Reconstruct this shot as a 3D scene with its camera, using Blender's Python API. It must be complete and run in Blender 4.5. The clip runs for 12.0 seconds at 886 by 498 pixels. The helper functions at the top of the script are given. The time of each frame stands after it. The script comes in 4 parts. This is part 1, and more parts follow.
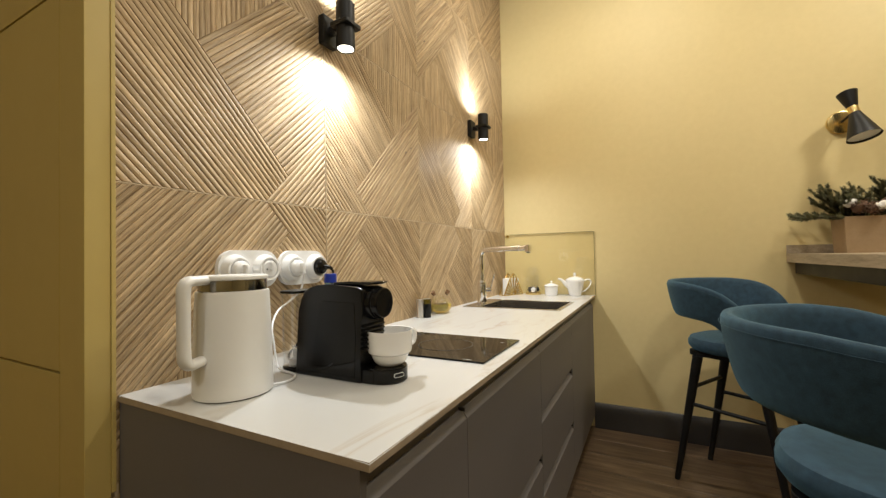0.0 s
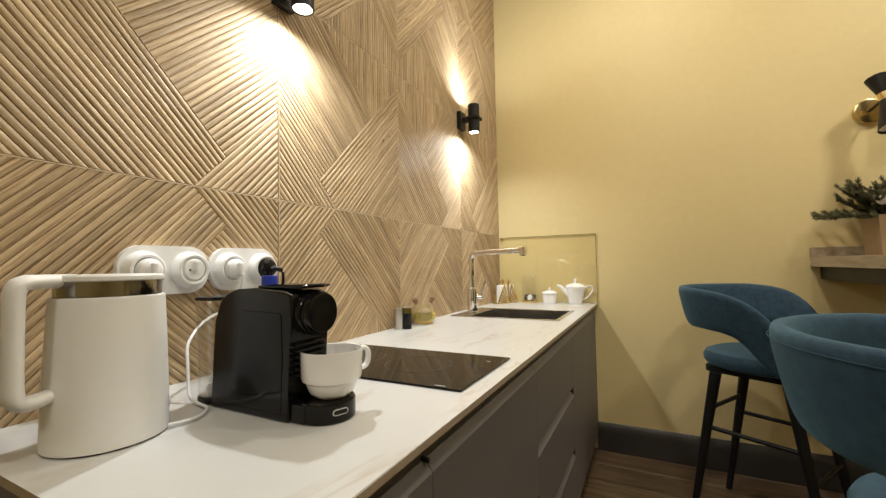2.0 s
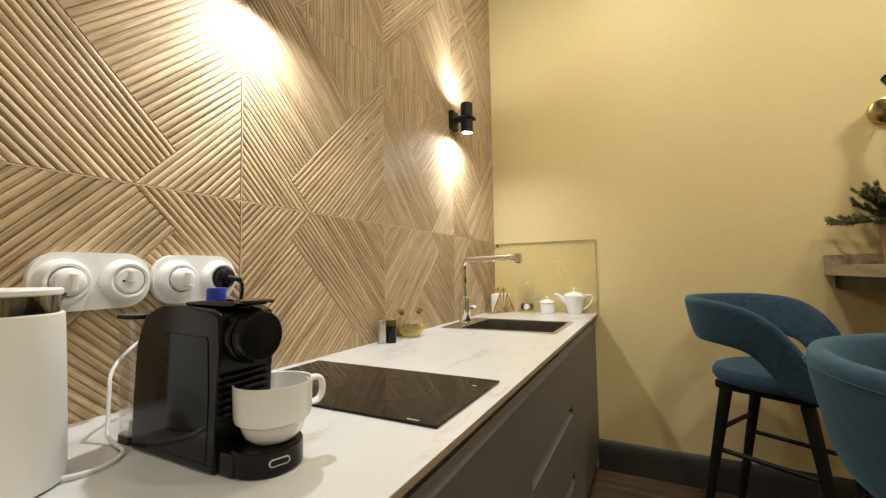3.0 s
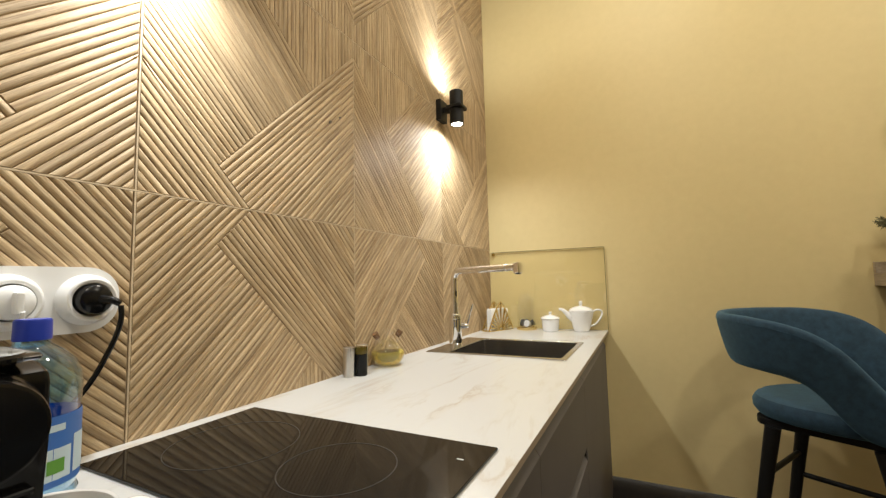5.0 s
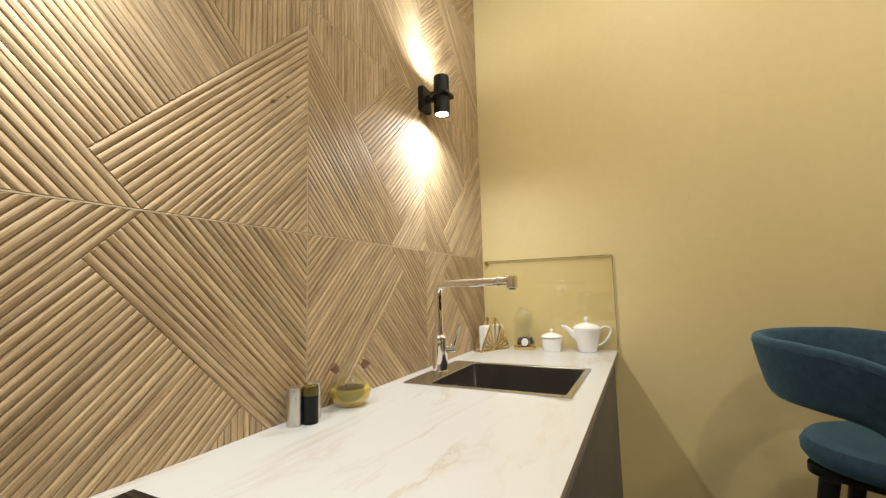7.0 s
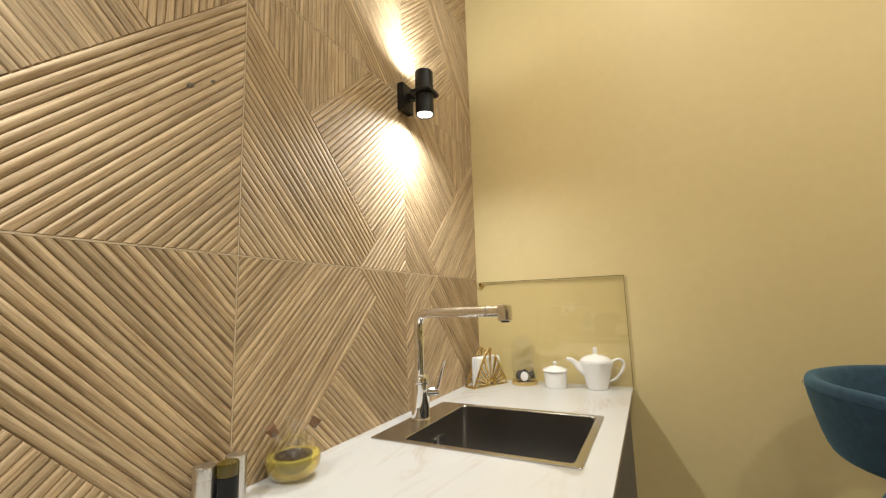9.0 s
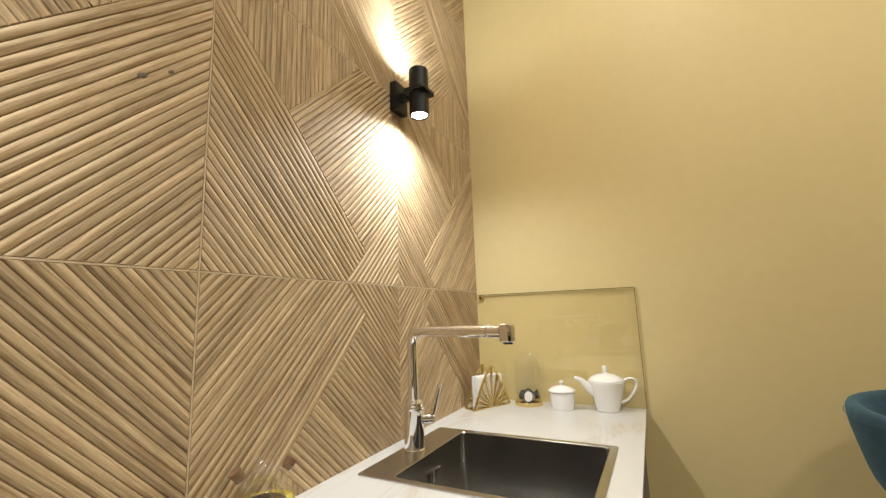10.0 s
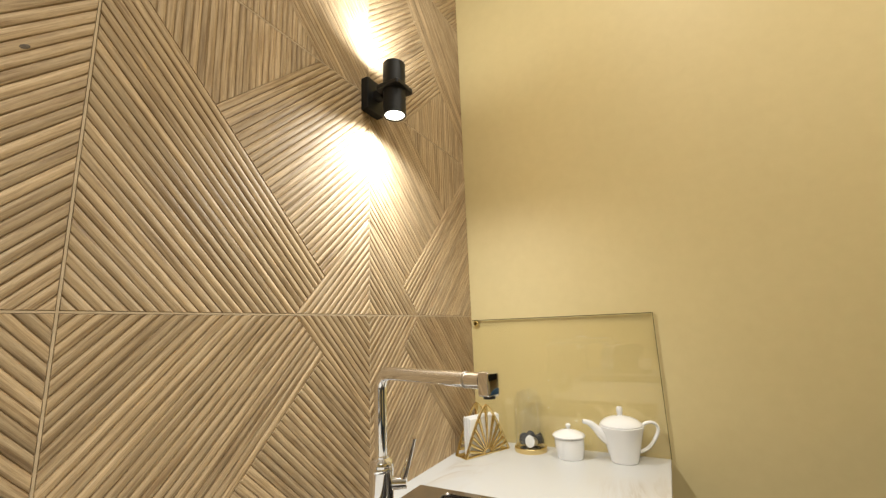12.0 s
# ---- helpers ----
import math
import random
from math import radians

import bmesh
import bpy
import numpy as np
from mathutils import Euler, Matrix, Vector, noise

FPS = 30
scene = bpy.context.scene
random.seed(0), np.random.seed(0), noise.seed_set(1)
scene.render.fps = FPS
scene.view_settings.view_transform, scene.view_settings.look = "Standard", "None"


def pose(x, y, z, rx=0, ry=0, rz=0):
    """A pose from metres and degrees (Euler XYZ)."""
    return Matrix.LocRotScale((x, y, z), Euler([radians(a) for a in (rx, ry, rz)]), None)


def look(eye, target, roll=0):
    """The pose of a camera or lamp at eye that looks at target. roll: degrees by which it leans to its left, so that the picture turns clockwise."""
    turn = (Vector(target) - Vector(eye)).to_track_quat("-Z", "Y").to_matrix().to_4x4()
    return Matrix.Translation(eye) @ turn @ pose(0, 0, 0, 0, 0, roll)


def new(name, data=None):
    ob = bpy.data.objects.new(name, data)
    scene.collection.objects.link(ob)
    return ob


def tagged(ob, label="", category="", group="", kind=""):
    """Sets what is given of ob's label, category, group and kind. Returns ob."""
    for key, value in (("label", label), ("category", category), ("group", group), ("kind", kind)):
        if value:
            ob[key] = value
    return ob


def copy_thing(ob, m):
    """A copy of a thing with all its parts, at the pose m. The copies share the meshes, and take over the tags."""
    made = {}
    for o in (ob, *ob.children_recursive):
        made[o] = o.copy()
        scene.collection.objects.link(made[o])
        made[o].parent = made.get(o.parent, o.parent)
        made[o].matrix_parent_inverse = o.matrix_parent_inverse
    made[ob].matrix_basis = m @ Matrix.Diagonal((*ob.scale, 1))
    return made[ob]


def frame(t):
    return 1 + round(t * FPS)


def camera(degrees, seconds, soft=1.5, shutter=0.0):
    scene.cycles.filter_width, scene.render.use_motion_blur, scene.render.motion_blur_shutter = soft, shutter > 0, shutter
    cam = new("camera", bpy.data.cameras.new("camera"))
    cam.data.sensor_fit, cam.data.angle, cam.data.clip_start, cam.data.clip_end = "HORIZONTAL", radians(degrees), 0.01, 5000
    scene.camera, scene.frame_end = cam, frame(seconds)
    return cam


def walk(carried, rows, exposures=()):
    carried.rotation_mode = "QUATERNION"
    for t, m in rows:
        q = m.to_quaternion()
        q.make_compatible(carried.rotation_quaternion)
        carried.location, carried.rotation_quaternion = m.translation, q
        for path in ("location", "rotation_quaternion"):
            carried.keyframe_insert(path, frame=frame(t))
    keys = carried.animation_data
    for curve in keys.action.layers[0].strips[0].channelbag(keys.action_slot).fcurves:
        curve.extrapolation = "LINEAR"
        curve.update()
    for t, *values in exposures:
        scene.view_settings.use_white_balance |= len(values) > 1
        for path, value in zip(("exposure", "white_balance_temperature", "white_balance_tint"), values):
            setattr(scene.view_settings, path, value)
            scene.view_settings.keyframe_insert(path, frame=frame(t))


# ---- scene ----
cam = camera(94.8, 12.0, soft=1.35)
PATH = [
    (0, (0.96, -0.424, 1.164), (0.035, 1.349, 1.205), -1.1),
    (0.5, (0.941, -0.371, 1.157), (0.017, 1.402, 1.198), -1.0),
    (1, (0.93, -0.31, 1.147), (0.006, 1.463, 1.201), -1.1),
    (1.5, (0.926, -0.259, 1.146), (0.004, 1.515, 1.21), -1.0),
    (2, (0.912, -0.196, 1.14), (-0.006, 1.579, 1.222), -1.1),
    (2.5, (0.903, -0.137, 1.141), (-0.013, 1.638, 1.239), -1.0),
    (3, (0.893, -0.068, 1.148), (-0.021, 1.708, 1.259), -1.0),
    (5, (0.798, 0.2, 1.155), (-0.095, 1.982, 1.319), -1.4),
    (5.5, (0.784, 0.262, 1.164), (-0.111, 2.043, 1.326), -1.4),
    (6, (0.781, 0.326, 1.169), (-0.123, 2.103, 1.329), -1.3),
    (6.5, (0.764, 0.382, 1.177), (-0.132, 2.161, 1.352), -1.4),
    (7, (0.744, 0.448, 1.186), (-0.147, 2.228, 1.38), -1.6),
    (9, (0.703, 0.677, 1.225), (-0.196, 2.443, 1.494), -1.8),
    (9.5, (0.691, 0.725, 1.236), (-0.214, 2.484, 1.525), -1.8),
    (10, (0.669, 0.775, 1.249), (-0.231, 2.535, 1.556), -2.0),
    (10.5, (0.659, 0.826, 1.258), (-0.246, 2.58, 1.582), -2.1),
    (11, (0.657, 0.881, 1.273), (-0.257, 2.626, 1.616), -2.2),
    (11.5, (0.654, 0.924, 1.278), (-0.269, 2.661, 1.641), -2.2),
    (12, (0.659, 0.978, 1.294), (-0.284, 2.701, 1.671), -2.2),
]
walk(cam, [(t, look(eye, target, roll)) for t, eye, target, roll in PATH], exposures=[(0, 0.11), (2, 0.05), (5, -0.01), (12, -0.04)])


# ---------- light ----------
FLOOR, CEIL, BACK = 0.05, 3.2, 2.385
world = bpy.data.worlds.new("world")
world.use_nodes = True
world.node_tree.nodes["Background"].inputs["Color"].default_value = (0.05, 0.05, 0.05, 1)
world.node_tree.nodes["Background"].inputs["Strength"].default_value = 0.1
scene.world = world
WARM, NEUTRAL = (1.0, 0.935, 0.80), (0.92, 0.965, 1.0)


def spot(eye, target, watts, cone, blend, size, colour=WARM):
    lamp = bpy.data.lights.new("spot", "SPOT")
    lamp.energy, lamp.spot_size, lamp.spot_blend, lamp.shadow_soft_size, lamp.color = watts, radians(cone), blend, size, colour
    ob = new("spot", lamp)
    ob.matrix_basis = look(eye, target)


def disc_light(x, y, z, watts, size, colour=WARM):
    lamp = bpy.data.lights.new("area", "AREA")
    lamp.shape, lamp.size, lamp.energy, lamp.color = "DISK", size, watts, colour
    ob = new("area", lamp)
    ob.matrix_basis = pose(x, y, z)


LAMPS_Y = (0.597, 1.790)
for ly in LAMPS_Y:
    spot((0.085, ly, 1.842), (0.085, ly, 0.9), 14.5, 172, 0.7, 0.014, NEUTRAL)
    spot((0.085, ly, 1.841), (0.085, ly, 0.9), 12, 118, 1.0, 0.020, NEUTRAL)
    spot((0.085, ly, 1.998), (0.085, ly, 3.0), 15, 168, 0.8, 0.014, NEUTRAL)
# Unseen lamps: the second follows from cast shadows, the rest are added fill.
UNSEEN_LAMPS = [(0.95, 1.45, 14), (2.45, 1.45, 20), (1.6, -0.2, 16), (0.9, -1.9, 15)]
for lx, ly, watts in UNSEEN_LAMPS:
    disc_light(lx, ly, CEIL - 0.03, watts, 0.22)


# ---------- materials ----------
def material(name, colour, rough=0.5, metal=0.0, **more):
    m = bpy.data.materials.new(name)
    m.use_nodes = True
    b = m.node_tree.nodes["Principled BSDF"]
    b.inputs["Base Color"].default_value = (*colour, 1)
    b.inputs["Roughness"].default_value = rough
    b.inputs["Metallic"].default_value = metal
    for key, value in more.items():
        b.inputs[key.replace("_", " ")].default_value = value
    return m


def nodes_of(m):
    t = m.node_tree
    return t, t.nodes["Principled BSDF"], t.nodes.new, t.links.new


def ramp(t, stops):
    r = t.nodes.new("ShaderNodeValToRGB")
    while len(r.color_ramp.elements) < len(stops):
        r.color_ramp.elements.new(0.5)
    for e, (p, c) in zip(r.color_ramp.elements, stops):
        e.position, e.color = p, (*c, 1)
    return r


def coords(t, scale, space="Object", shift=False):
    tc, mp = t.nodes.new("ShaderNodeTexCoord"), t.nodes.new("ShaderNodeMapping")
    mp.inputs["Scale"].default_value = scale
    t.links.new(tc.outputs[space], mp.inputs["Vector"])
    if shift:
        info, mul = t.nodes.new("ShaderNodeObjectInfo"), t.nodes.new("ShaderNodeMath")
        mul.operation = "MULTIPLY"
        mul.inputs[1].default_value = 57.0
        t.links.new(info.outputs["Random"], mul.inputs[0])
        t.links.new(mul.outputs[0], mp.inputs["Location"])
    return mp


def noise_tex(t, vec, scale, detail=4.0, rough=0.55, distort=0.0):
    n = t.nodes.new("ShaderNodeTexNoise")
    n.inputs["Scale"].default_value, n.inputs["Detail"].default_value = scale, detail
    n.inputs["Roughness"].default_value, n.inputs["Distortion"].default_value = rough, distort
    t.links.new(vec.outputs[0], n.inputs["Vector"])
    return n


def add_bump(t, b, src, strength, dist):
    bump = t.nodes.new("ShaderNodeBump")
    bump.inputs["Strength"].default_value, bump.inputs["Distance"].default_value = strength, dist
    t.links.new(src, bump.inputs["Height"])
    t.links.new(bump.outputs[0], b.inputs["Normal"])


def mottled(name, dark, light, scale, rough=0.5, bump=0.1, dist=0.001, stretch=(1, 1, 1), metal=0.0, fine=0.0, rough_span=0.08):
    """Two scales of noise between two colours, with a fine relief."""
    m = material(name, light, rough, metal)
    t, b, node, link = nodes_of(m)
    mp = coords(t, stretch)
    big, small = noise_tex(t, mp, scale), noise_tex(t, mp, fine or scale * 9, 3)
    mix = node("ShaderNodeMath")
    mix.operation = "MULTIPLY_ADD"
    mix.inputs[1].default_value = 0.35
    link(small.outputs["Fac"], mix.inputs[0])
    half = node("ShaderNodeMath")
    half.operation = "MULTIPLY"
    half.inputs[1].default_value = 0.65
    link(big.outputs["Fac"], half.inputs[0])
    link(half.outputs[0], mix.inputs[2])
    r = ramp(t, [(0.32, dark), (0.68, light)])
    link(mix.outputs[0], r.inputs[0])
    link(r.outputs[0], b.inputs["Base Color"])
    rr = node("ShaderNodeMapRange")
    rr.inputs["To Min"].default_value, rr.inputs["To Max"].default_value = rough - rough_span, rough + rough_span
    link(big.outputs["Fac"], rr.inputs["Value"])
    link(rr.outputs[0], b.inputs["Roughness"])
    if bump:
        add_bump(t, b, small.outputs["Fac"], bump, dist)
    return m


def wood(name, tones, rough, stretch, tint=0.28, bump=0.25):
    """Grain along the piece's own x, with each piece in a tone of its own."""
    m = material(name, tones[1], rough)
    t, b, node, link = nodes_of(m)
    mp = coords(t, stretch, shift=True)
    grain, pores = noise_tex(t, mp, 1.0, 5, 0.6, 0.4), noise_tex(t, mp, 5.0, 3, 0.7)
    r = ramp(t, [(0.33, tones[0]), (0.5, tones[1]), (0.68, tones[2])])
    link(grain.outputs["Fac"], r.inputs[0])
    info, mr = node("ShaderNodeObjectInfo"), node("ShaderNodeMapRange")
    mr.inputs["To Min"].default_value, mr.inputs["To Max"].default_value = 1 - tint, 1 + tint * 0.7
    link(info.outputs["Random"], mr.inputs["Value"])
    pm = node("ShaderNodeMapRange")
    pm.inputs["From Min"].default_value, pm.inputs["From Max"].default_value = 0.3, 0.55
    pm.inputs["To Min"].default_value, pm.inputs["To Max"].default_value = 0.72, 1.0
    link(pores.outputs["Fac"], pm.inputs["Value"])
    both = node("ShaderNodeMath")
    both.operation = "MULTIPLY"
    link(mr.outputs[0], both.inputs[0])
    link(pm.outputs[0], both.inputs[1])
    mul = node("ShaderNodeVectorMath")
    mul.operation = "SCALE"
    link(r.outputs[0], mul.inputs[0])
    link(both.outputs[0], mul.inputs["Scale"])
    link(mul.outputs[0], b.inputs["Base Color"])
    add_bump(t, b, pores.outputs["Fac"], bump, 0.0006)
    return m


STRIP = wood("strip_wood", ((0.31, 0.205, 0.106), (0.50, 0.365, 0.210), (0.63, 0.482, 0.30)), 0.58, (8, 210, 210), 0.20)
STRIP.node_tree.nodes["Principled BSDF"].inputs["Specular IOR Level"].default_value = 0.3
PLATE = mottled("tile_plate", (0.29, 0.195, 0.105), (0.38, 0.27, 0.155), 20, 0.7)
GROUT = mottled("grout", (0.50, 0.385, 0.24), (0.60, 0.48, 0.32), 40, 0.8)
PLANK = wood("floor_plank", ((0.06, 0.037, 0.021), (0.115, 0.074, 0.043), (0.17, 0.115, 0.068)), 0.42, (3, 34, 34), 0.2, 0.2)
GOLD = mottled("gold_paint", (0.68, 0.555, 0.275), (0.74, 0.61, 0.315), 1.1, 0.55, 0.22, 0.0012, fine=26)
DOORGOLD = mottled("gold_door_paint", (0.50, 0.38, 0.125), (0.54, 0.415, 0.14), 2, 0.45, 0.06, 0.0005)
CEILPAINT = mottled("ceiling_paint", (0.78, 0.76, 0.72), (0.82, 0.80, 0.76), 3, 0.8, 0.1)
GREY = mottled("cabinet_lacquer", (0.138, 0.128, 0.129), (0.155, 0.144, 0.145), 4, 0.5, 0.05, 0.0003, fine=300)
GAP = material("shadow_gap", (0.035, 0.03, 0.027), 0.6)
BASEBOARD = mottled("baseboard_paint", (0.030, 0.027, 0.025), (0.040, 0.036, 0.034), 6, 0.42, 0.05)
CHROME = material("chrome", (0.90, 0.90, 0.91), 0.035, 1.0)
DARKCHROME = material("dark_chrome", (0.32, 0.31, 0.29), 0.12, 1.0)
STEEL = mottled("brushed_steel", (0.46, 0.44, 0.41), (0.56, 0.535, 0.50), 2, 0.24, 0.0, 0.0001, (1, 1, 1), 1.0, rough_span=0.06)
SATIN = mottled("satin_steel", (0.60, 0.58, 0.55), (0.70, 0.68, 0.65), 8, 0.3, 0.05, 0.0002, (30, 30, 2), 1.0)
BRASS = material("brass", (0.76, 0.59, 0.27), 0.22, 1.0)
BLACKMETAL = mottled("black_metal", (0.006, 0.006, 0.006), (0.011, 0.011, 0.011), 12, 0.45, 0.05)
BLACKMETAL.node_tree.nodes["Principled BSDF"].inputs["Specular IOR Level"].default_value = 0.3
BLACKPLASTIC = mottled("black_plastic", (0.0045, 0.0045, 0.005), (0.007, 0.007, 0.0075), 30, 0.2, 0.05, 0.0002, rough_span=0.04)
BLACKPLASTIC.node_tree.nodes["Principled BSDF"].inputs["Specular IOR Level"].default_value = 0.3
BLACKGLOSS = material("black_gloss", (0.006, 0.006, 0.006), 0.06)
BLACKGLOSS.node_tree.nodes["Principled BSDF"].inputs["Specular IOR Level"].default_value = 0.27
MATTBLACK = mottled("black_matt", (0.016, 0.015, 0.015), (0.026, 0.025, 0.024), 20, 0.55, 0.1)
WHITEPLASTIC = mottled("white_plastic", (0.80, 0.80, 0.79), (0.84, 0.84, 0.83), 6, 0.34, 0.03, 0.0003)
KETTLEWHITE = mottled("kettle_white", (0.79, 0.785, 0.76), (0.82, 0.815, 0.79), 5, 0.42, 0.03, 0.0003)
CHINA = material("white_china", (0.85, 0.84, 0.82), 0.12, Coat_Weight=0.4)
PAPER = mottled("napkin_paper", (0.76, 0.75, 0.72), (0.82, 0.81, 0.79), 30, 0.9, 0.2)
EDGEGLASS = material("pane_edge", (0.11, 0.085, 0.022), 0.15)
VINEGAR = material("vinegar", (0.012, 0.006, 0.004), 0.08)
CORK = mottled("cork", (0.14, 0.07, 0.032), (0.22, 0.12, 0.055), 120, 0.8, 0.4)
BLUECAP = material("blue_cap", (0.015, 0.045, 0.42), 0.35)
BLUELABEL = material("blue_label", (0.05, 0.16, 0.50), 0.4)
LIGHTLABEL = material("pale_label", (0.55, 0.68, 0.76), 0.4)
GREENLABEL = material("green_label", (0.12, 0.32, 0.05), 0.4)
TABLETOP = wood("table_wood", ((0.30, 0.24, 0.165), (0.40, 0.325, 0.23), (0.47, 0.39, 0.285)), 0.45, (30, 3, 30), 0.05)
KRAFT = mottled("kraft_board", (0.30, 0.205, 0.115), (0.37, 0.26, 0.15), 9, 0.8, 0.2)
NEEDLE = mottled("fir_needles", (0.070, 0.074, 0.030), (0.165, 0.155, 0.075), 60, 0.5, 0)
TWIG = mottled("twig_bark", (0.06, 0.035, 0.02), (0.10, 0.06, 0.035), 80, 0.8, 0.2)
CONE = mottled("cone_scales", (0.07, 0.035, 0.02), (0.17, 0.09, 0.05), 90, 0.7, 0.2)
COTTON = mottled("cotton", (0.76, 0.74, 0.70), (0.84, 0.82, 0.79), 60, 0.95, 0.5, 0.003)
BAUBLE = material("bauble", (0.62, 0.44, 0.36), 0.25, 0.8)
GREYPRINT = material("pale_print", (0.62, 0.62, 0.60), 0.4)
RINGPRINT = material("ring_print", (0.032, 0.030, 0.027), 0.3)
FABRIC = mottled("teal_velvet", (0.006, 0.023, 0.045), (0.028, 0.068, 0.108), 46, 0.88, 0.3, 0.0012, fine=650)
FABRIC.node_tree.nodes["Principled BSDF"].inputs["Sheen Weight"].default_value = 0.35
FABRIC.node_tree.nodes["Principled BSDF"].inputs["Sheen Tint"].default_value = (0.25, 0.55, 0.7, 1)


def thin_glass(name, tint, rough=0.0, gloss=1.0, fall=5.0, base=0.04):
    """A clear sheet: light goes straight through and is mirrored by Fresnel's law."""
    m = bpy.data.materials.new(name)
    m.use_nodes = True
    t = m.node_tree
    t.nodes.clear()
    out, mix, clear, shine, edge, power, level = (t.nodes.new(k) for k in ("ShaderNodeOutputMaterial", "ShaderNodeMixShader", "ShaderNodeBsdfTransparent", "ShaderNodeBsdfGlossy", "ShaderNodeLayerWeight", "ShaderNodeMath", "ShaderNodeMath"))
    clear.inputs["Color"].default_value = (*tint, 1)
    shine.inputs["Roughness"].default_value = rough
    shine.inputs["Color"].default_value = (gloss, gloss, gloss, 1)
    edge.inputs["Blend"].default_value = 0.5
    power.operation, level.operation = "POWER", "MULTIPLY_ADD"
    power.inputs[1].default_value = fall
    level.inputs[1].default_value, level.inputs[2].default_value = 0.9, base
    t.links.new(edge.outputs["Facing"], power.inputs[0])
    t.links.new(power.outputs[0], level.inputs[0])
    t.links.new(level.outputs[0], mix.inputs[0])
    t.links.new(clear.outputs[0], mix.inputs[1])
    t.links.new(shine.outputs[0], mix.inputs[2])
    t.links.new(mix.outputs[0], out.inputs[0])
    return m


GLASS = thin_glass("clear_glass", (0.988, 0.988, 0.982), fall=3.2, base=0.06)
TANK = thin_glass("clear_plastic", (0.965, 0.965, 0.96), 0.10, fall=3.0, base=0.08)
OIL = material("oil", (1.0, 0.83, 0.20), 0.03, IOR=1.06, Transmission_Weight=0.74)
GLASSPANE = thin_glass("pane_glass", (0.995, 0.991, 0.962))
PET = thin_glass("bottle_plastic", (0.50, 0.75, 0.92), 0.03, fall=2.5, base=0.08)
BULB = material("bulb", (1, 1, 1))
BULB.node_tree.nodes["Principled BSDF"].inputs["Emission Color"].default_value = (1.0, 0.93, 0.82, 1)
BULB.node_tree.nodes["Principled BSDF"].inputs["Emission Strength"].default_value = 14.0


def marble():
    m = material("marble", (0.8, 0.78, 0.74), 0.24)
    t, b, node, link = nodes_of(m)
    mp = coords(t, (1, 1, 1))
    mp.inputs["Rotation"].default_value = (0, 0, radians(28))
    mp.inputs["Scale"].default_value = (3.4, 0.85, 1)
    vein, cloud = noise_tex(t, mp, 1.5, 6, 0.58, 1.1), noise_tex(t, mp, 2.2, 4)
    r = ramp(t, [(0.455, (0.60, 0.597, 0.575)), (0.496, (0.525, 0.475, 0.41)), (0.506, (0.58, 0.55, 0.50)), (0.56, (0.60, 0.597, 0.575))])
    link(vein.outputs["Fac"], r.inputs[0])
    r2 = ramp(t, [(0.45, (0, 0, 0)), (0.62, (1, 1, 1))])
    link(cloud.outputs["Fac"], r2.inputs[0])
    mix = node("ShaderNodeMix")
    mix.data_type = "RGBA"
    mix.inputs["A"].default_value = (0.60, 0.597, 0.575, 1)
    link(r2.outputs[0], mix.inputs["Factor"])
    link(r.outputs[0], mix.inputs["B"])
    link(mix.outputs["Result"], b.inputs["Base Color"])
    return m


MARBLE = marble()
SLABEDGE = mottled("slab_edge", (0.34, 0.27, 0.19), (0.42, 0.34, 0.25), 30, 0.5)


# ---------- mesh tools ----------
def mesh_of(name, bm, mat, sharp=35):
    bmesh.ops.recalc_face_normals(bm, faces=bm.faces)
    me = bpy.data.meshes.new(name)
    bm.to_mesh(me)
    bm.free()
    for p in me.polygons:
        p.use_smooth = True
    me.set_sharp_from_angle(angle=radians(sharp))
    me.materials.append(mat)
    return me


def part(name, bm, mat, parent=None, label="", sharp=35):
    ob = new(name, mesh_of(name, bm, mat, sharp))
    ob.parent = parent
    ob.modifiers.new("flat faces", "WEIGHTED_NORMAL").keep_sharp = True
    return tagged(ob, label)


def thing(name, m, label, category, group="", kind=""):
    ob = new(name)
    ob.empty_display_size = 0.05
    ob.matrix_basis = m
    return tagged(ob, label, category, group, kind)


def box(x0, x1, y0, y1, z0, z1, bevel=0.0, segments=2, bm=None):
    bm = bm or bmesh.new()
    vs = [bm.verts.new((x, y, z)) for x in (x0, x1) for y in (y0, y1) for z in (z0, z1)]
    fs = [bm.faces.new([vs[i] for i in q]) for q in ((0, 1, 3, 2), (4, 6, 7, 5), (0, 4, 5, 1), (2, 3, 7, 6), (0, 2, 6, 4), (1, 5, 7, 3))]
    if bevel:
        bmesh.ops.bevel(bm, geom=list({e for f in fs for e in f.edges}), offset=bevel, segments=segments, profile=0.5, affect="EDGES")
    return bm


def lathe(profile, n=40, at=(0, 0, 0), squash=1.0, bm=None):
    """A turned body; profile of (radius, height) from bottom to top."""
    bm = bm or bmesh.new()
    rings = []
    for r, z in profile:
        if r < 1e-6:
            rings.append([bm.verts.new((at[0], at[1], at[2] + z))])
        else:
            rings.append([bm.verts.new((at[0] + r * math.cos(2 * math.pi * i / n), at[1] + squash * r * math.sin(2 * math.pi * i / n), at[2] + z)) for i in range(n)])
    for a, b in zip(rings, rings[1:]):
        for i in range(n):
            j = (i + 1) % n
            if len(a) == 1 and len(b) == 1:
                break
            if len(a) == 1:
                bm.faces.new((a[0], b[j], b[i]))
            elif len(b) == 1:
                bm.faces.new((a[i], a[j], b[0]))
            else:
                bm.faces.new((a[i], a[j], b[j], b[i]))
    return bm


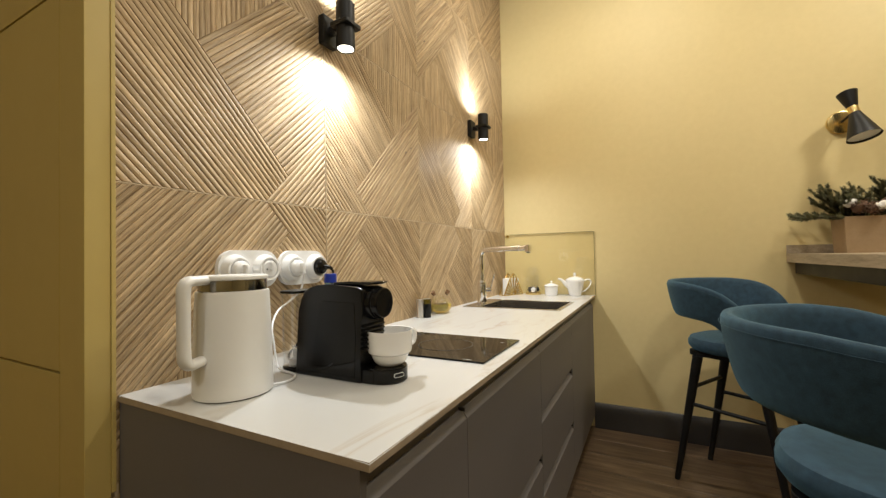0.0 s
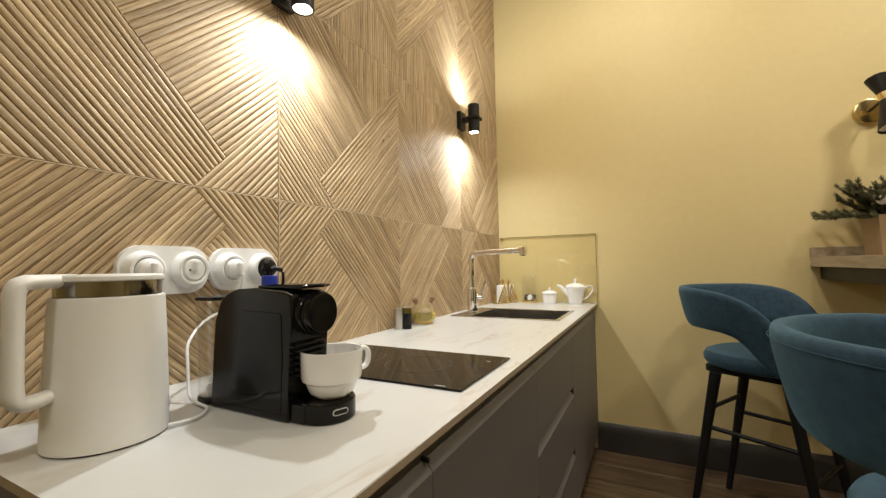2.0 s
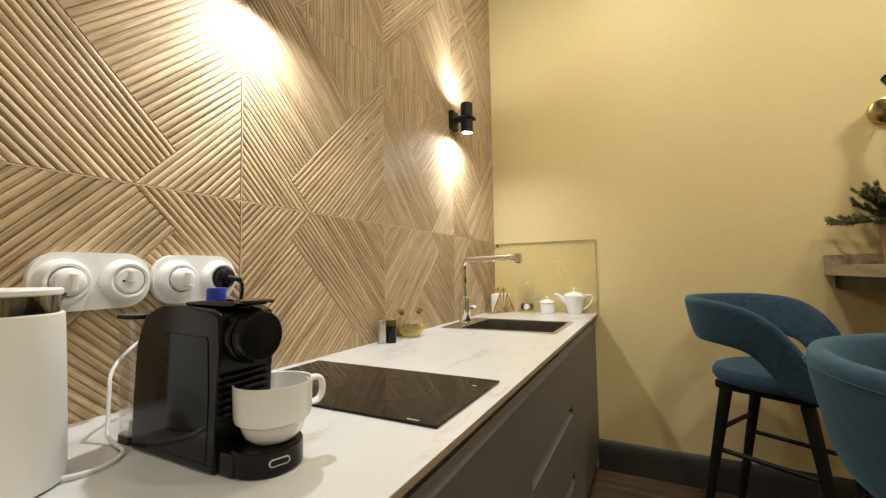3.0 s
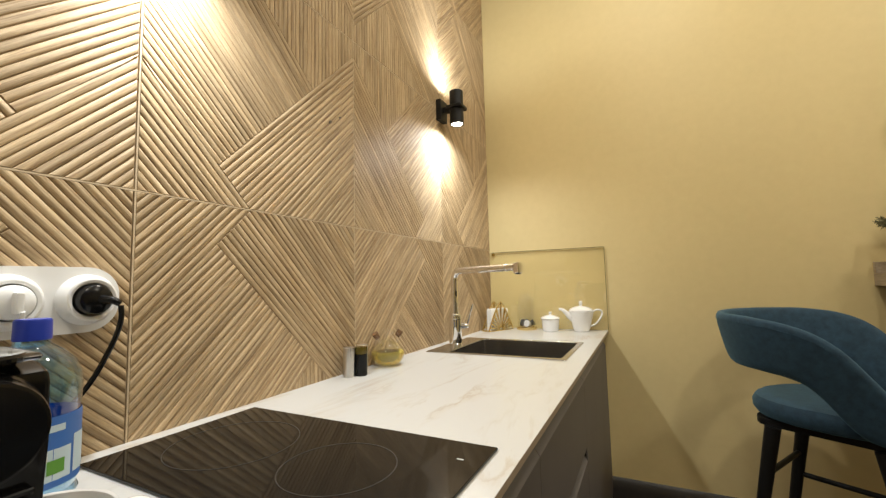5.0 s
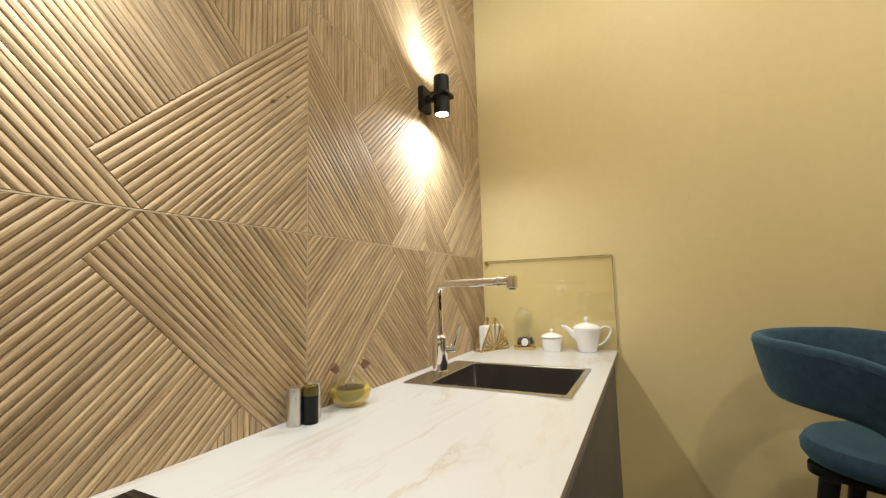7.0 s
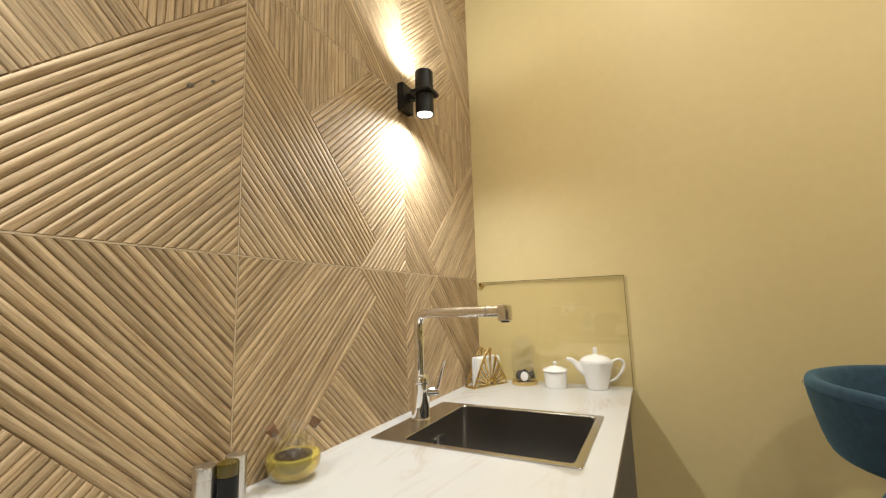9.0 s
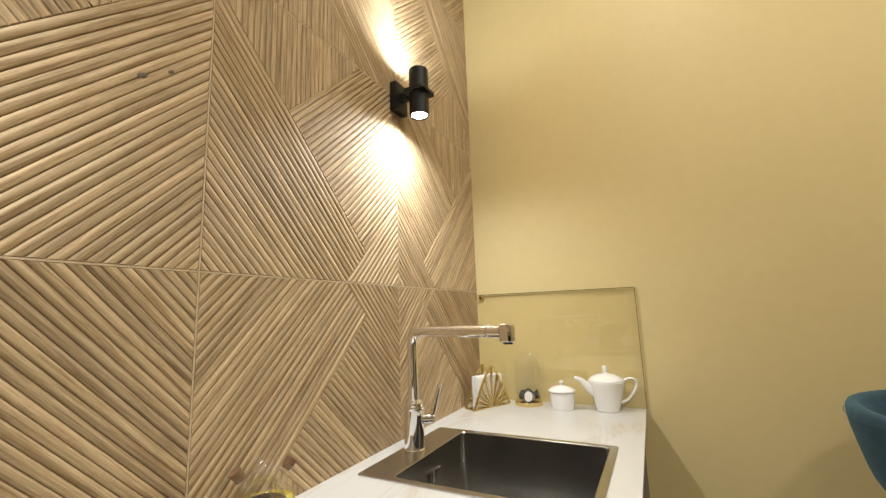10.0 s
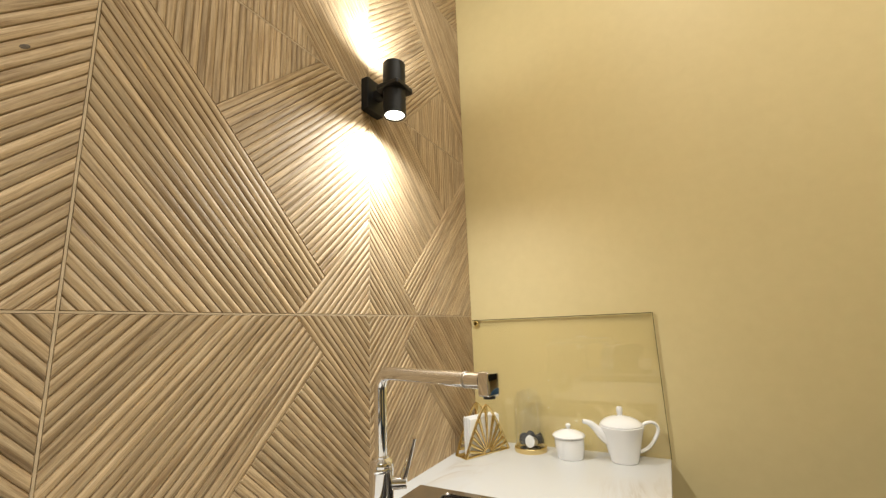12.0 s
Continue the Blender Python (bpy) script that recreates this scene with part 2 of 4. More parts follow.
def tube(points, radius, n=12, bm=None, flat=1.0, smooth=6):
    """A swept round bar along a smoothed line; radius may be a list."""
    bm = bm or bmesh.new()
    pts = [Vector(p) for p in points]
    radii = list(radius) if isinstance(radius, (list, tuple)) else [radius] * len(pts)
    if smooth > 1 and len(pts) > 2:
        fine, fr = [], []
        for i in range(len(pts) - 1):
            p0, p1, p2, p3 = pts[max(i - 1, 0)], pts[i], pts[i + 1], pts[min(i + 2, len(pts) - 1)]
            for k in range(smooth):
                s = k / smooth
                fine.append(0.5 * ((2 * p1) + (p2 - p0) * s + (2 * p0 - 5 * p1 + 4 * p2 - p3) * s * s + (3 * p1 - p0 - 3 * p2 + p3) * s ** 3))
                fr.append(radii[i] * (1 - s) + radii[i + 1] * s)
        pts, radii = fine + [pts[-1]], fr + [radii[-1]]
    rings, side = [], None
    for i, p in enumerate(pts):
        d = (pts[min(i + 1, len(pts) - 1)] - pts[max(i - 1, 0)]).normalized()
        if side is None:
            side = d.orthogonal().normalized() if abs(d.z) > 0.99 else d.cross(Vector((0, 0, 1))).normalized()
        side = (side - d * side.dot(d)).normalized()
        up = d.cross(side)
        rings.append([bm.verts.new(p + radii[i] * (math.cos(2 * math.pi * k / n) * side * flat + math.sin(2 * math.pi * k / n) * up)) for k in range(n)])
    for a, b in zip(rings, rings[1:]):
        for k in range(n):
            bm.faces.new((a[k], a[(k + 1) % n], b[(k + 1) % n], b[k]))
    bm.faces.new(rings[0][::-1])
    bm.faces.new(rings[-1])
    return bm


def prism(outline, depth, axis="y", at=0.0, bevel=0.0, bm=None):
    """An outline in the two other axes, drawn out along one axis."""
    bm = bm or bmesh.new()
    place = {"x": lambda a, b, c: (c, a, b), "y": lambda a, b, c: (a, c, b), "z": lambda a, b, c: (a, b, c)}[axis]
    lo = [bm.verts.new(place(a, b, at)) for a, b in outline]
    hi = [bm.verts.new(place(a, b, at + depth)) for a, b in outline]
    fs = [bm.faces.new(lo[::-1]), bm.faces.new(hi)]
    n = len(outline)
    for i in range(n):
        fs.append(bm.faces.new((lo[i], lo[(i + 1) % n], hi[(i + 1) % n], hi[i])))
    if bevel:
        bmesh.ops.bevel(bm, geom=[e for f in fs[:2] for e in f.edges], offset=bevel, segments=3, profile=0.5, affect="EDGES")
    return bm


def rounded(w, h, r, n=8, cx=0.0, cy=0.0):
    """The outline of a rounded rectangle."""
    out = []
    for sx, sy, a0 in ((1, 1, 0), (-1, 1, 90), (-1, -1, 180), (1, -1, 270)):
        for k in range(n + 1):
            a = radians(a0 + 90 * k / n)
            out.append((cx + sx * (w / 2 - r) + r * math.cos(a), cy + sy * (h / 2 - r) + r * math.sin(a)))
    return out


def turned(bm, m):
    bmesh.ops.transform(bm, matrix=m, verts=bm.verts)
    return bm


def structure(name, bm, mat, label, category):
    return tagged(part(name, bm, mat), label, category, kind="structure")


# ---------- the room ----------
EAST, SOUTH, WEST = 4.2, -3.2, -1.6
structure("wall_west", box(-0.20, -0.0055, -0.012, BACK, FLOOR, CEIL), GROUT, "wall behind relief wood-look tiles with pale joints", "wall")
structure("wall_north", box(-0.20, EAST + 0.15, BACK, BACK + 0.15, FLOOR, CEIL), GOLD, "smooth mustard gold painted wall with faint sheen", "wall")
structure("wall_east", box(EAST, EAST + 0.15, SOUTH, BACK, FLOOR, CEIL), GOLD, "mustard gold painted wall", "wall")
structure("wall_south", box(WEST - 0.15, EAST + 0.15, SOUTH - 0.15, SOUTH, FLOOR, CEIL), GOLD, "mustard gold painted wall", "wall")
structure("wall_far_west", box(WEST - 0.15, WEST, SOUTH, -0.012, FLOOR, CEIL), GOLD, "mustard gold painted wall", "wall")
structure("ceiling", box(WEST - 0.15, EAST + 0.15, SOUTH - 0.15, BACK + 0.15, CEIL, CEIL + 0.12), CEILPAINT, "plain white painted ceiling", "ceiling")
floor = structure("floor", box(WEST - 0.15, EAST + 0.15, SOUTH - 0.15, BACK + 0.15, FLOOR - 0.15, FLOOR - 0.004), GAP, "dark brown oak plank floor", "floor")


def partition():
    """The gold end of the wall beside the tiles, with its panelled face."""
    w = thing("wall_panelled", Matrix(), "dull gold painted panelled wall end beside wood tiles", "wall", kind="structure")
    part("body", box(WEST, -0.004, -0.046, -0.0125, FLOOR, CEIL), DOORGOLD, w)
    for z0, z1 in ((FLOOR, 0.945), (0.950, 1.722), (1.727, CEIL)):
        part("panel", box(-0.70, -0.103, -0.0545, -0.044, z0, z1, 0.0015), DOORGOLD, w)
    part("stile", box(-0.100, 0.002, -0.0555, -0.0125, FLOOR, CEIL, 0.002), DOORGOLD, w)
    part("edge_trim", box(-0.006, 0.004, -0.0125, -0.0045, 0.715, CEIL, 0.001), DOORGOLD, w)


partition()
bb = [(0, 0), (0.020, 0), (0.020, 0.105), (0.016, 0.118), (0.017, 0.126), (0.010, 0.145), (0.004, 0.155), (0, 0.157)]
skirt = prism([(BACK - a, FLOOR + b) for a, b in bb], EAST - 0.585, "x", 0.585)
structure("baseboard", skirt, BASEBOARD, "tall dark grey moulded baseboard", "baseboard")
skirt = prism([(EAST - a, FLOOR + b) for a, b in bb], BACK - SOUTH - 0.03, "y", SOUTH)
structure("baseboard", skirt, BASEBOARD, "tall dark grey moulded baseboard", "baseboard")


# A glowing body for each lamp added out of view.
def ceiling_light(x, y):
    c = thing("ceiling_light", pose(x, y, CEIL), "round white recessed ceiling light, added out of view", "ceiling light", "ceiling lights")
    part("rim", lathe([(0.135, 0.0), (0.135, -0.008), (0.125, -0.014), (0.115, -0.012), (0.112, 0.0)]), WHITEPLASTIC, c)
    part("diffuser", lathe([(0, -0.006), (0.110, -0.006), (0.110, -0.001)]), BULB, c, "glowing white diffuser")


for lx, ly, watts in UNSEEN_LAMPS:
    ceiling_light(lx, ly)


# ---------- kitchen units ----------
TOP, DEPTH, FRONT = 0.90, 0.615, 0.594


def worktop():
    bm = bmesh.new()
    # a slab with two cut-outs, laid as strips round them
    hx0, hx1, hy0, hy1 = 0.060, 0.560, 0.525, 0.790
    sx0, sx1, sy0, sy1 = 0.058, 0.538, 1.552, 1.918
    xs = sorted((0.0, DEPTH, hx0, hx1, sx0, sx1))
    ys = sorted((0.0, BACK - 0.001, hy0, hy1, sy0, sy1))
    z1, z0 = TOP, TOP - 0.012
    grid = {}

    def v(i, j, z):
        if (i, j, z) not in grid:
            grid[i, j, z] = bm.verts.new((xs[i], ys[j], z))
        return grid[i, j, z]

    def solid(i, j):
        if not (0 <= i < len(xs) - 1 and 0 <= j < len(ys) - 1):
            return False
        cx, cy = (xs[i] + xs[i + 1]) / 2, (ys[j] + ys[j + 1]) / 2
        return not (hx0 < cx < hx1 and hy0 < cy < hy1) and not (sx0 < cx < sx1 and sy0 < cy < sy1)

    for i in range(len(xs) - 1):
        for j in range(len(ys) - 1):
            if not solid(i, j):
                continue
            bm.faces.new((v(i, j, z1), v(i + 1, j, z1), v(i + 1, j + 1, z1), v(i, j + 1, z1)))
            bm.faces.new((v(i, j, z0), v(i, j + 1, z0), v(i + 1, j + 1, z0), v(i + 1, j, z0)))
            for di, dj, a, b in ((-1, 0, (i, j + 1), (i, j)), (1, 0, (i + 1, j), (i + 1, j + 1)), (0, -1, (i, j), (i + 1, j)), (0, 1, (i + 1, j + 1), (i, j + 1))):
                if not solid(i + di, j + dj):
                    bm.faces.new((v(*a, z0), v(*b, z0), v(*b, z1), v(*a, z1)))
    edges = [e for e in bm.edges if all(abs(p.co.x - DEPTH) < 1e-5 for p in e.verts) or all(abs(p.co.y) < 1e-5 for p in e.verts)]
    edges = [e for e in edges if abs(e.verts[0].co.z - e.verts[1].co.z) < 1e-6 and e.verts[0].co.z > TOP - 0.001]
    bmesh.ops.bevel(bm, geom=edges, offset=0.0015, segments=2, affect="EDGES")
    for v in bm.verts:
        if v.co.x > 0.6:
            v.co.x += 0.011 - 0.0088 * v.co.y
    bm.normal_update()
    for f in bm.faces:
        f.material_index = 1 if abs(f.normal.z) < 0.5 else 0
    top = part("worktop", bm, MARBLE)
    top.data.materials.append(SLABEDGE)
    return tagged(top, "thin white marble-look stone worktop with beige veins", "worktop")


worktop()


def cabinet(y0, y1, splits, label, sunk=False):
    """A floor unit whose fronts carry a slanted finger pull along the top."""
    c = thing("cabinet", pose(0.014 - 0.0088 * y0, y0, FLOOR, 0, 0, 0.5), label, "cabinet", "kitchen base cabinets")
    w, h = y1 - y0, TOP - 0.012 - FLOOR
    part("carcass", box(0.03, FRONT - 0.027, 0.001, w - 0.001, 0.08, h - (0.20 if sunk else 0.001)), GAP, c)
    part("plinth", box(0.03, FRONT - 0.06, 0.001, w - 0.001, 0.0, 0.079), GREY, c)
    part("rail", box(FRONT - 0.026, FRONT - 0.0165, 0.001, w - 0.001, h - 0.046, h - 0.001), GREY, c, "recessed grip rail under the worktop")
    tops = [h - 0.040, *[s - FLOOR for s in splits]]
    for k, t in enumerate(tops):
        low = (tops[k + 1] + 0.022) if k + 1 < len(tops) else 0.085
        out = [(FRONT - 0.020, low), (FRONT, low), (FRONT, t - 0.018), (FRONT - 0.013, t), (FRONT - 0.020, t)]
        front = part("drawer_front" if len(tops) > 1 else "door", prism(out, w - 0.002, "y", 0.001, 0.0), GREY, c)
        if k:
            part("grip_gap", box(FRONT - 0.0215, FRONT - 0.0205, 0.004, w - 0.004, t - 0.002, t + 0.024), GAP, front)
        if k or y0 < 0.1:
            part("grip_end", prism([(FRONT - 0.016, t - 0.002), (FRONT - 0.002, t - 0.002), (FRONT - 0.003, t + 0.005), (FRONT - 0.016, t + 0.005)], 0.006, "y", w - 0.009, 0.001), MATTBLACK, front)
    return c


cabinet(0.018, 0.345, (), "dark grey-brown matt base cabinet with a slanted grip edge")
cabinet(0.345, 0.970, (0.465,), "dark grey-brown matt two-drawer base cabinet")
cabinet(0.970, 1.580, (0.605, 0.355), "dark grey-brown matt three-drawer base cabinet")
cabinet(1.580, BACK - 0.003, (), "dark grey-brown matt sink cabinet with a plain door", True)
side = part("end_panel", box(0.0, FRONT + 0.014, 0.002, 0.017, FLOOR, TOP - 0.0125, 0.001), GREY)
tagged(side, "dark grey-brown matt cabinet end panel under the worktop", "panel")


def hob():
    h = thing("hob", pose(0.314, 0.6565, TOP), "black glass two-zone induction hob set into the worktop", "hob")
    part("glass", box(-0.270, 0.266, -0.148, 0.148, 0.0005, 0.005, 0.0015), BLACKGLOSS, h)
    part("body", box(-0.245, 0.245, -0.128, 0.128, -0.05, 0.0), BLACKMETAL, h)
    for x, r in ((-0.130, 0.098), (0.085, 0.080)):
        ring = lathe([(r, 0.0051), (r, 0.0054), (r + 0.0016, 0.0054), (r + 0.0016, 0.0051)], 64, (x, 0, 0))
        part("zone_ring", ring, RINGPRINT, h, "thin printed cooking ring")
    part("print", box(0.205, 0.228, -0.140, -0.1375, 0.0051, 0.0054), GREYPRINT, h)
    part("print", box(0.226, 0.236, 0.085, 0.088, 0.0051, 0.0054), GREYPRINT, h)


hob()


def sink():
    s = thing("sink", pose(0.298, 1.735, TOP), "rectangular brushed steel inset sink", "sink")
    bm = bmesh.new()
    out, ins = rounded(0.506, 0.394, 0.006, 4), rounded(0.400, 0.356, 0.012, 4, 0.033, 0.0)
    deep, foot = rounded(0.394, 0.350, 0.011, 4, 0.033, 0.0), rounded(0.37, 0.326, 0.01, 4, 0.033, 0.0)
    rings = []
    for outline, z in ((out, 0.0004), (out, 0.0025), ([(a * 0.996, b * 0.996) for a, b in out], 0.0034), ([(a + (0.033 - a) * -0.012, b * 1.012) for a, b in ins], 0.0034), (ins, 0.0), (deep, -0.165), (foot, -0.18)):
        rings.append([bm.verts.new((a, b, z)) for a, b in outline])
    for a, b in zip(rings, rings[1:]):
        for i in range(len(a)):
            j = (i + 1) % len(a)
            bm.faces.new((a[i], a[j], b[j], b[i]))
    bm.faces.new(rings[-1])
    part("bowl", bm, STEEL, s)
    for dy in (-0.024, -0.008, 0.008, 0.024):
        slot = prism(rounded(0.008, 0.030, 0.0038, 5, dy, -0.055), 0.002, "x", -0.1645)
        part("overflow_slot", slot, SATIN if dy in (-0.008,) else CHROME, s)
    part("drain", lathe([(0, -0.176), (0.030, -0.176), (0.040, -0.178), (0.044, -0.1795)], at=(0.033, 0, 0)), CHROME, s)


sink()


def faucet():
    f = thing("faucet", pose(0.083, 1.722, TOP + 0.0034), "chrome single-lever kitchen faucet with angular spout", "faucet")
    part("body", lathe([(0.0275, 0), (0.0275, 0.004), (0.0258, 0.006), (0.0258, 0.112), (0.023, 0.120), (0.0165, 0.125), (0.0165, 0.129), (0, 0.129)]), CHROME, f)
    part("collar", lathe([(0.0260, 0.100), (0.0268, 0.102), (0.0268, 0.106), (0.0260, 0.108)]), CHROME, f)
    turn = pose(0, 0, 0, 0, 0, -19)
    pts = [(0, 0, 0.12), (0, 0, 0.20), (0, 0, 0.258), (0.003, 0, 0.274), (0.012, 0, 0.287), (0.028, 0, 0.294), (0.10, 0, 0.2955), (0.20, 0, 0.297), (0.305, 0, 0.298)]
    spout = part("spout", turned(tube([(a, b, c + (0.003 if c > 0.25 else 0)) for a, b, c in pts], 0.0138, 24), turn), CHROME, f)
    part("joint", turned(tube([(0.266, 0, 0.3006), (0.271, 0, 0.3007)], 0.0146, 24, smooth=1), turn), SATIN, spout)
    part("outlet", turned(box(0.305, 0.330, -0.0145, 0.0145, 0.278, 0.3175, 0.004, 3), turn), CHROME, spout)
    part("aerator", turned(lathe([(0, 0.2745), (0.010, 0.2745), (0.010, 0.279)], 20, (0.318, 0, 0)), turn), MATTBLACK, spout)
    hub = part("lever_hub", tube([(0.018, 0.012, 0.074), (0.034, 0.0207, 0.074), (0.0345, 0.021, 0.074), (0.046, 0.027, 0.074)], [0.0130, 0.0130, 0.0118, 0.0115], 24, smooth=1), CHROME, f)
    part("lever", tube([(0.039, 0.024, 0.082), (0.046, 0.028, 0.105), (0.060, 0.036, 0.160)], [0.0075, 0.0065, 0.006], 12, flat=1.2), CHROME, hub)


faucet()


def splash_glass():
    g = thing("splash_glass", pose(0.306, BACK - 0.0075, TOP + 0.0005), "clear glass splash panel standing against the gold wall", "glass panel")
    pane = part("pane", box(-0.300, 0.300, -0.003, 0.003, 0, 0.412, 0.0008, 1), GLASSPANE, g)
    part("top_edge", box(-0.299, 0.299, -0.0031, 0.0031, 0.4122, 0.4146), EDGEGLASS, g, "greenish polished glass edge")
    part("side_edge", box(0.3002, 0.3018, -0.0031, 0.0031, 0.0, 0.4146), EDGEGLASS, g, "greenish polished glass edge")
    part("stud", turned(lathe([(0, -0.006), (0.008, -0.006), (0.010, -0.002), (0.010, 0.0), (0.006, 0.006)], 24), pose(-0.283, -0.004, 0.402, 90)), BRASS, g, "round brass stud")


splash_glass()


def wall_lamp(y):
    w = thing("wall_lamp", pose(-0.001, y, 1.92), "black cylinder up-and-down wall lamp, lit, on wood tiles", "wall lamp", "wall lamps on the tiled wall")
    part("back_plate", box(0, 0.024, -0.034, 0.034, -0.047, 0.047, 0.003), BLACKMETAL, w)
    part("arm", box(0.024, 0.050, -0.012, 0.012, -0.012, 0.012, 0.002), BLACKMETAL, w)
    part("bracket_ring", prism([(0.086 + a, b) for a, b in rounded(0.074, 0.074, 0.008, 3)], 0.012, "z", -0.005, 0.0015), BLACKMETAL, w)
    shell = part("cylinder", lathe([(0.0255, -0.074), (0.0290, -0.0755), (0.0302, -0.074), (0.0302, 0.074), (0.0290, 0.0755), (0.0255, 0.074), (0.0255, -0.074)], 40, (0.086, 0, 0)), BLACKMETAL, w)
    part("lens", lathe([(0, -0.0722), (0.0252, -0.0722)], 32, (0.086, 0, 0)), BULB, shell, "glowing lower lens")
    part("lens", lathe([(0, 0.0722), (0.0252, 0.0722)], 32, (0.086, 0, 0)), BULB, shell, "glowing upper lens")


for ly in LAMPS_Y:
    wall_lamp(ly)


# ---------- things on the worktop ----------
def kettle():
    k = thing("kettle", pose(0.195, 0.115, TOP, 0, 0, 277), "matt white electric kettle with a steel collar", "kettle")
    part("body", lathe([(0, 0.0015), (0.069, 0.0015), (0.0735, 0.003), (0.074, 0.010), (0.0733, 0.06), (0.0705, 0.14), (0.0678, 0.2035), (0.0665, 0.206), (0.061, 0.206)], 56), KETTLEWHITE, k)
    part("base", lathe([(0, 0), (0.069, 0), (0.069, 0.003)], 48), MATTBLACK, k)
    part("collar", lathe([(0.0630, 0.207), (0.0635, 0.227), (0.0635, 0.230)], 48), DARKCHROME, k, "polished steel collar")
    part("lid", lathe([(0.0635, 0.2275), (0.0655, 0.229), (0.0655, 0.234), (0.0635, 0.2365), (0.03, 0.2375), (0, 0.2375)], 48), KETTLEWHITE, k)
    pts = [(0.045, 0, 0.229), (0.085, 0, 0.229), (0.100, 0, 0.227), (0.107, 0, 0.216), (0.1075, 0, 0.17), (0.107, 0, 0.115), (0.106, 0, 0.088), (0.099, 0, 0.078), (0.086, 0, 0.077), (0.066, 0, 0.080)]
    part("handle", tube(pts, [0.009, 0.0095, 0.0105, 0.0105, 0.0100, 0.0100, 0.0105, 0.0100, 0.0095, 0.0095], 16, flat=1.35), KETTLEWHITE, k)
    part("spout", prism([(-0.059, 0.211), (-0.070, 0.228), (-0.067, 0.231), (-0.055, 0.231)], 0.03, "y", -0.015, 0.001), CHROME, k)


kettle()


def coffee_machine():
    c = thing("coffee_machine", pose(0.212, 0.300, TOP), "compact black plastic capsule coffee machine", "coffee machine")
    w = 0.041
    # the housing: a slab whose rear rises with a slight lean and rolls over into the top
    side = [(-0.002, 0.003), (0.001, 0.0), (0.186, 0.0), (0.189, 0.003), (0.190, 0.060), (0.193, 0.120), (0.197, 0.150)]
    side += [(0.199, 0.190), (0.196, 0.199), (0.180, 0.205), (0.110, 0.209), (0.072, 0.207), (0.044, 0.201), (0.028, 0.191), (0.018, 0.174), (0.012, 0.150), (0.006, 0.080)]
    part("body", prism(side, 2 * w, "y", -w, 0.005), BLACKPLASTIC, c)
    for s in (-1, 1):
        panel = [(0.050, 0.018), (0.174, 0.014), (0.178, 0.100), (0.176, 0.166), (0.172, 0.170), (0.086, 0.172), (0.078, 0.166)]
        part("side_panel", prism(panel, 0.0022, "y", s * w - 0.0011, 0.0008), BLACKGLOSS, c)
        part("panel_seam", box(0.020, 0.186, s * w - 0.0006, s * w + 0.0006, 0.0105, 0.0120), BLACKGLOSS, c)
    # a round brewing head set into the front, with its turned cap
    part("head", turned(lathe([(0, 0.0), (0.0355, 0.0), (0.0365, 0.004), (0.0365, 0.026), (0.0345, 0.029), (0, 0.029)], 48), pose(0.180, 0, 0.1685, 0, 90)), BLACKPLASTIC, c)
    knob = part("front_knob", turned(lathe([(0.0325, -0.002), (0.0330, 0.002), (0.0330, 0.013), (0.0318, 0.0160), (0.029, 0.0172), (0, 0.0172)], 48), pose(0.2090, 0, 0.1685, 0, 90)), BLACKPLASTIC, c, "round satin black front cap")
    part("knob_ring", turned(lathe([(0.0331, 0.003), (0.0338, 0.004), (0.0338, 0.006), (0.0331, 0.007)], 48), pose(0.2090, 0, 0.1685, 0, 90)), BLACKGLOSS, knob)
    lid = part("lever_lid", prism([(0.108, 0.2085), (0.150, 0.2095), (0.200, 0.2085), (0.210, 0.2095), (0.214, 0.2120), (0.210, 0.2140), (0.15, 0.2150), (0.108, 0.2125)], 0.060, "y", -0.030, 0.001), BLACKGLOSS, c)
    part("lever_grip", lathe([(0, 0.2088), (0.026, 0.2088), (0.0285, 0.2105), (0.0285, 0.2128), (0.026, 0.2148), (0, 0.2152)], 36, (0.1930, 0, 0)), BLACKGLOSS, lid)
    for i in range(6):
        z = 0.070 + i * 0.0095
        part("vent_rib", box(0.186, 0.1985 + 0.0006 * i, -0.034, 0.034, z, z + 0.0045, 0.0012, 1), BLACKPLASTIC, c)
    base = part("drip_base", lathe([(0, 0), (0.043, 0), (0.046, 0.003), (0.046, 0.029), (0.044, 0.032), (0, 0.032)], 48, (0.219, 0.012, 0)), BLACKPLASTIC, c)
    part("neck", box(0.185, 0.220, -0.036, 0.036, 0.0, 0.030, 0.004), BLACKPLASTIC, c)
    badge = prism(rounded(0.026, 0.0095, 0.0046, 5, 0, 0.018), 0.0012, "y", -0.0464, 0.0)
    part("badge", turned(badge, pose(0.219, 0.012, 0, 0, 0, 70)), GREYPRINT, base, "pale oval badge")
    badge = prism(rounded(0.023, 0.0065, 0.0032, 5, 0, 0.018), 0.0012, "y", -0.0468, 0.0)
    part("badge_field", turned(badge, pose(0.219, 0.012, 0, 0, 0, 70)), BLACKPLASTIC, base)
    bm = bmesh.new()
    for o, z in ((rounded(0.05, 0.074, 0.014), 0.012), (rounded(0.055, 0.080, 0.016), 0.185), (rounded(0.052, 0.077, 0.015), 0.185), (rounded(0.047, 0.070, 0.013), 0.0145)):
        ring = [bm.verts.new((a - 0.030, b, z)) for a, b in o]
        if z > 0.012:
            for i in range(len(ring)):
                bm.faces.new((last[i], last[(i + 1) % len(ring)], ring[(i + 1) % len(ring)], ring[i]))
        else:
            bm.faces.new(ring[::-1])
        last = ring
    bm.faces.new(last)
